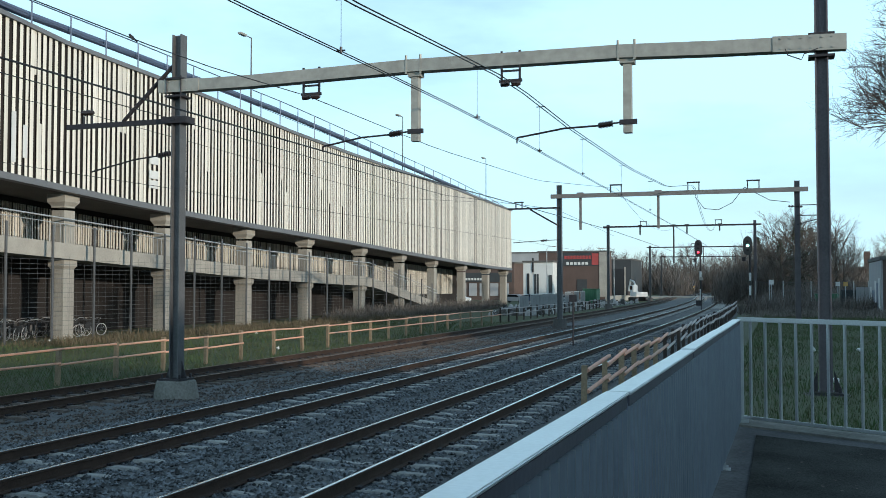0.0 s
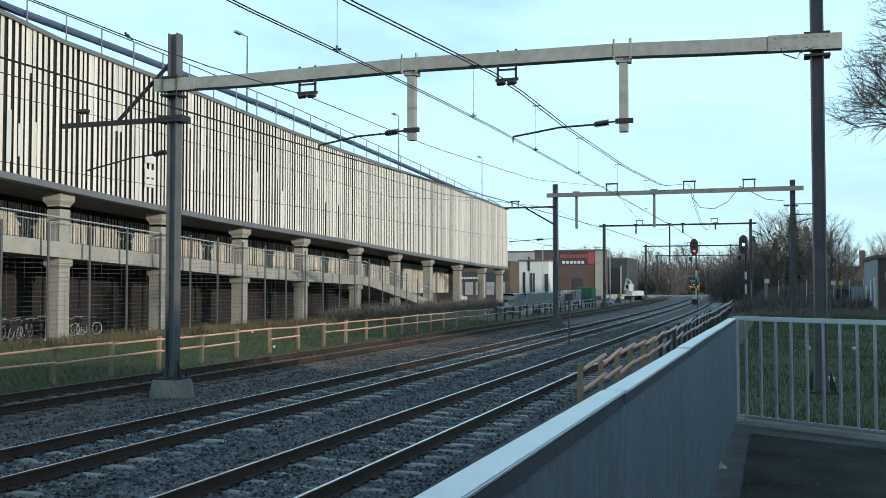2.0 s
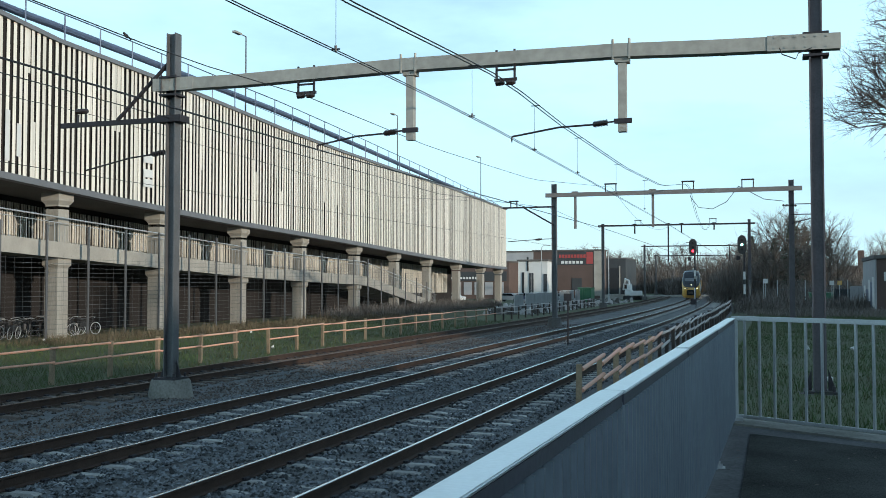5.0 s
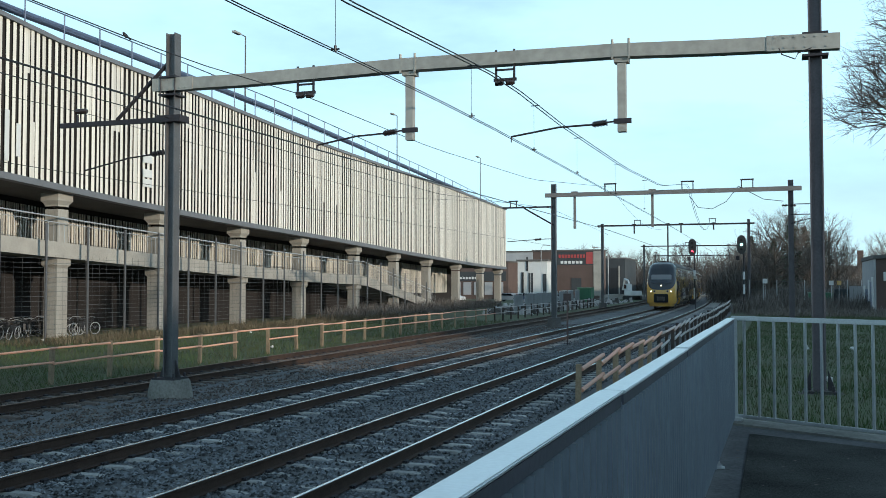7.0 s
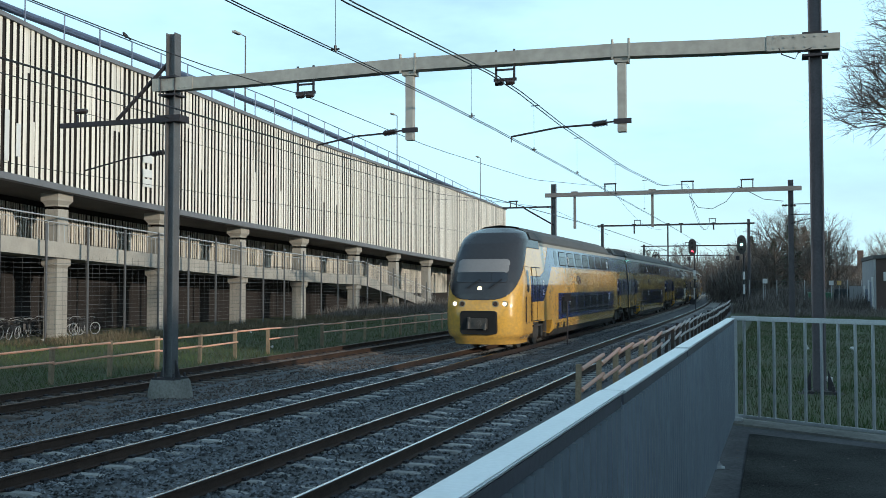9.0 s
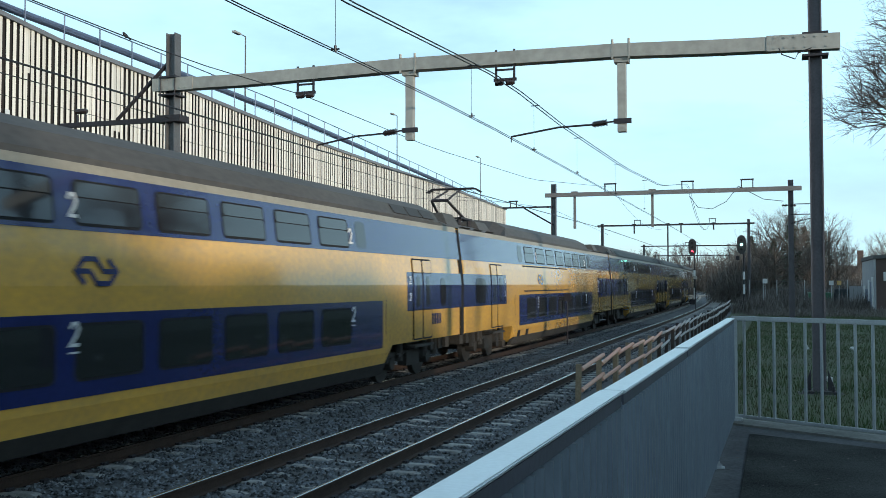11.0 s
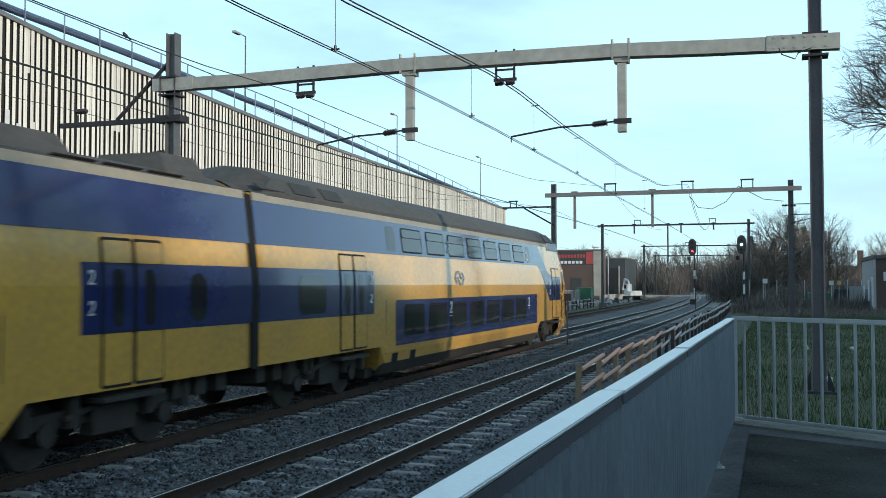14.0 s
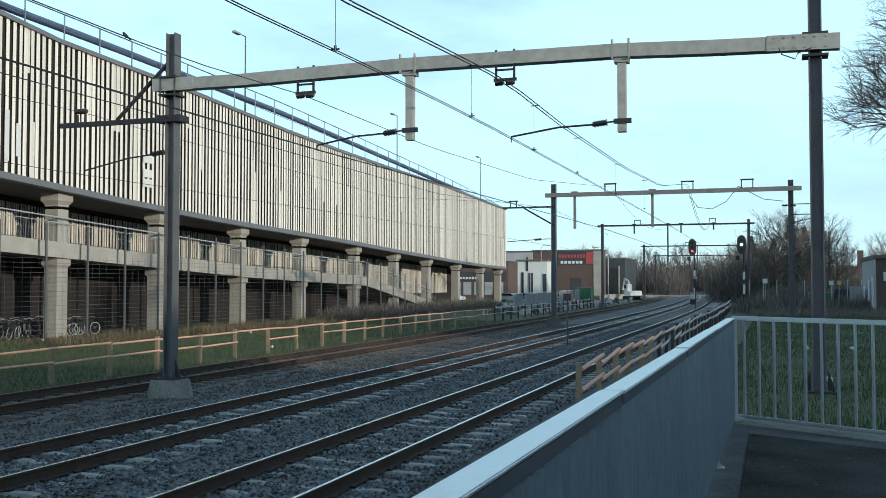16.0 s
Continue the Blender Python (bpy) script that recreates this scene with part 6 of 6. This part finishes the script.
# ------------------------------------------------------------ parked cars and bicycles
def build_car_parked(x, y, rz, paint, label):
    c = thing("parked_car", label, "car", "parked cars", at=(x, y, ground_height(x, y)))
    c.rotation_euler = (0, 0, radians(rz))
    prof = [(-2.1, .35), (-2.1, .75), (-1.95, .9), (-1.2, .98), (-.6, 1.42), (.9, 1.45), (1.6, 1.02), (2.05, .92), (2.1, .35)]
    bm = bmesh.new()
    prism(bm, prof, -.85, .85, lambda u, v, d: (d * (1 - .12 * max(0, v - .95)), u, v))
    part("body", bm, paint, c)
    bm = bmesh.new()
    prism(bm, [(-1.05, 1.0), (-.58, 1.36), (.82, 1.38), (1.4, 1.03)], -.86, .86, lambda u, v, d: (d * (1 - .06 * max(0, v - .95)), u, v))
    part("window", bm, GLASS, c)
    for yy in (-1.3, 1.3):
        for s in (-1, 1):
            bm = bmesh.new()
            rod(bm, (s * .70, yy, .32), (s * .88, yy, .32), .32, n=16)
            w = part("wheel", bm, BLACKP, c)
            bm = bmesh.new()
            rod(bm, (s * .885, yy, .32), (s * .895, yy, .32), .2, n=12)
            part("rim", bm, GALV, w)


for x, y, rz, mt, lb in ((-44, 152, 70, WHITE, "white parked car behind the garage"), (-50, 160, 80, BLUEPIPE, "blue parked car behind the garage"), (-28, 150, 60, TARP, "grey parked car by the building site"), (-26.5, 152, 75, WHITE, "white parked van by the building site"), (-33.5, 160, 85, BLUEPIPE, "dark blue parked car by the white building"), (-31.0, 162, 80, WALLGREY, "silver parked car by the white building"), (-28.6, 163, 85, BLACKP, "black parked car by the brick hall"), (-36.0, 158, 82, WALLGREY, "silver parked car by the white building")):
    build_car_parked(x, y, rz, mt, lb)


def build_bicycle(rim):
    b = thing("bicycle", "parked bicycle with dark frame under the garage", "bicycle", "parked bicycles")
    for y in (-.52, .52):
        bm = bmesh.new()
        tube(bm, [(0, y + .34 * math.cos(k * math.tau / 24), .35 + .34 * math.sin(k * math.tau / 24)) for k in range(25)], .022, 5)
        w = part("wheel", bm, rim, b)
        bm = bmesh.new()
        for k in range(8):
            a = k * math.tau / 8
            rod(bm, (0, y, .35), (0, y + .33 * math.cos(a), .35 + .33 * math.sin(a)), .003, n=3, caps=False)
        part("spoke", bm, GALV, w)
    bm = bmesh.new()
    for p, q in (((0, -.52, .35), (0, -.1, .35)), ((0, -.1, .35), (0, .38, .85)), ((0, -.1, .35), (0, -.22, .9)), ((0, -.22, .82), (0, .36, .82)), ((0, .52, .35), (0, .36, .95)), ((0, -.52, .35), (0, -.2, .75))):
        rod(bm, p, q, .018, n=6)
    part("frame", bm, BLACKP, b)
    bm = bmesh.new()
    tube(bm, [(-.28, .2, .98), (-.12, .36, 1.02), (.12, .36, 1.02), (.28, .2, .98)], .014)
    part("handlebar", bm, GALV, b)
    bm = bmesh.new()
    box(bm, -.07, .07, -.36, -.12, .90, .96)
    part("saddle", bm, BLACKP, b)
    for s in (-1, 1):
        bm = bmesh.new()
        box(bm, *sorted((s * .04, s * .17)), -.70, -.34, .48, .78)
        part("pannier", bm, BLACKP, b)
    return b


_bike = build_bicycle(GALV)
_bike.matrix_basis = pose(-32.6, 42.0, -.60, 0, 8, 20)
_dark_bike = build_bicycle(BLACKP)
_dark_bike.matrix_basis = pose(-33.0, 38.6, -.60, 0, 6, 60)
_rng = random.Random(8)
for k in range(17):
    copy_thing(_dark_bike, pose(-33.2 - .5 * _rng.random() - 1.6 * (k % 2), 38.9 + .56 * k, -.60, 0, _rng.uniform(-9, 9), 62 + _rng.uniform(-16, 16)))
for x, y, r in ((-32.9, 41.0, 12), (-33.2, 40.1, 25), (-32.4, 45.6, -30), (-32.7, 46.3, -20), (-32.3, 47.6, -15), (-33.4, 48.3, 10), (-33.6, 44.0, 20), (-34.2, 42.6, 5)):
    copy_thing(_bike, pose(x, y, -.60, 0, random.uniform(-10, 10), r))


# ------------------------------------------------------------ unseen sun blockers behind the camera, added to shade the tracks
def build_sun_blockers():
    """Added unseen row, plain and flat-roofed, lower in one stretch, over which the low sun reaches the siding."""
    for y in range(-150, 104, 6):
        h = 13.0 if y < -18 else 11.4 if y < -6 else 8.6 if y < 17 else 10.9 if y < 30 else 13.4
        h += 0.5 * noise.noise((y * .06, 1.7, 0))
        bm = bmesh.new()
        box(bm, 46, 56, y, y + 6.0, -.7, h)
        ob = tagged(part("sun_blocker_east", bm, BRICK), "unseen plain block in a row added to shade the tracks", "house", kind="structure")
    # out-of-view twigs, added to break up the row's shadow edge
    rng = random.Random(3)
    thicket("east_dapple_twigs", "unseen leafless trees added to dapple the low sun", [(40 + 3 * rng.random(), -130 + 5.2 * k, -.4, 4.5, (6.0 if 22 < k < 29 else 10.5) + 4.0 * rng.random()) for k in range(44)], BRUSH, 29000, 51, 1.6, thin=.09)


build_sun_blockers()


# ------------------------------------------------------------ small things
def build_bird():
    b = thing("bird", "small dark bird perched on the roof railing", "bird", at=(-31.2, 49.4, 17.22))
    bm = bmesh.new()
    bmesh.ops.create_uvsphere(bm, u_segments=10, v_segments=7, radius=.5)
    for v in bm.verts:
        v.co = Vector((v.co.x * .22, v.co.y * .46 - .02, v.co.z * .24 + .16 + v.co.y * -.12))
    part("body", bm, BLACKP, b, smooth=True)
    bm = bmesh.new()
    bmesh.ops.create_uvsphere(bm, u_segments=8, v_segments=6, radius=.075, matrix=Matrix.Translation((0, -.22, .27)))
    rod(bm, (0, -.28, .27), (0, -.36, .26), .02, .004, n=5)
    part("head", bm, BLACKP, b, smooth=True)
    bm = bmesh.new()
    prism(bm, [(.15, .10), (.48, .0), (.46, .06), (.18, .16)], -.05, .05, lambda u, v, d: (d, u, v))
    part("tail", bm, BLACKP, b)
    for s in (-.04, .04):
        bm = bmesh.new()
        rod(bm, (s, 0, 0), (s, 0, .08), .01, n=4)
        part("leg", bm, BLACKP, b)


build_bird()


def build_litter():
    rng = random.Random(9)
    for x, y in ((6.78, 33.2), (8.15, 33.7), (6.9, 22.6), (-30.2, 41.5), (-24.0, 52.0), (-16.0, 40.0)):
        m = thing("litter", "crumpled scrap of white litter on the grass", "litter", "scraps of litter", at=(x, y, ground_height(x, y)))
        bm = bmesh.new()
        bmesh.ops.create_icosphere(bm, subdivisions=1, radius=.07, matrix=Matrix.Translation((0, 0, .09)))
        for v in bm.verts:
            v.co += Vector((rng.uniform(-.03, .03), rng.uniform(-.03, .03), rng.uniform(-.03, .02)))
        part("scrap", bm, WHITE, m)
    pts, faces = [], []
    gen = np.random.default_rng(12)
    for q in gen.random((420, 5)):
        x, y = 5.35 + 4.5 * q[0], 4.0 + 7.9 * q[1]
        if y > 10.8 - .48 * (x - 5.56):
            continue
        z = .763 if x > 5.54 else .751
        s, a = .006 + .014 * q[2], q[3] * 6.283
        k = len(pts)
        for b in (0, 2.0, 3.3, 4.9):
            pts.append((x + s * math.cos(a + b), y + s * math.sin(a + b), z + .004 * q[4] * (1 + math.sin(b))))
        faces.append((k, k + 1, k + 2, k + 3))
    tagged(plain("leaf_litter", pts, faces, STONE_RUST), "dead leaf scraps and grit on the asphalt", "leaves", kind="stuff")


build_litter()


def build_jumpers():
    for pts in ([(1.1, 59.8, 7.6), (1.6, 59.8, 6.9), (2.4, 59.8, 6.8), (3.2, 59.8, 7.2), (3.9, 59.8, 8.1)], [(3.9, 59.8, 8.1), (4.6, 59.8, 7.7), (5.3, 59.8, 7.3), (6.4, 59.8, 7.15)]):
        bm = bmesh.new()
        tube(bm, pts, .02)
        tagged(part("jumper_cable", bm, COPPER), "slack jumper cable hung from the gantry", "cable", "jumper cables")


build_jumpers()


# ------------------------------------------------------------ what moves
EASE = ((0, 0), (9, 0), (10.25, .42), (11.5, .75), (12.25, .35), (13, 0), (14, -.38), (15, -.62), (16, -.8))   # small changes of pace


def motions():
    """The train runs along the second track towards the camera at about 30 m/s."""
    for k, coach in enumerate(coaches):
        rows = []
        for n in range(33):
            t = n * 0.5
            y = 18.61 + 30.3 * (13.0 - t) + lerp_table(EASE, t) + CAR * (k - 4)
            a = Vector((TRACKS[1][0] + bend(y + 3.4), y + 3.4, 0))
            b = Vector((TRACKS[1][0] + bend(y + CAR - 3.4), y + CAR - 3.4, 0))
            ang = math.degrees(math.atan2(-(b.x - a.x), b.y - a.y))
            d = (b - a).normalized()
            p = a - d * 3.4
            rows.append((t, pose(p.x, p.y, 0, 0, 0, ang)))
        walk(coach, rows)


motions()
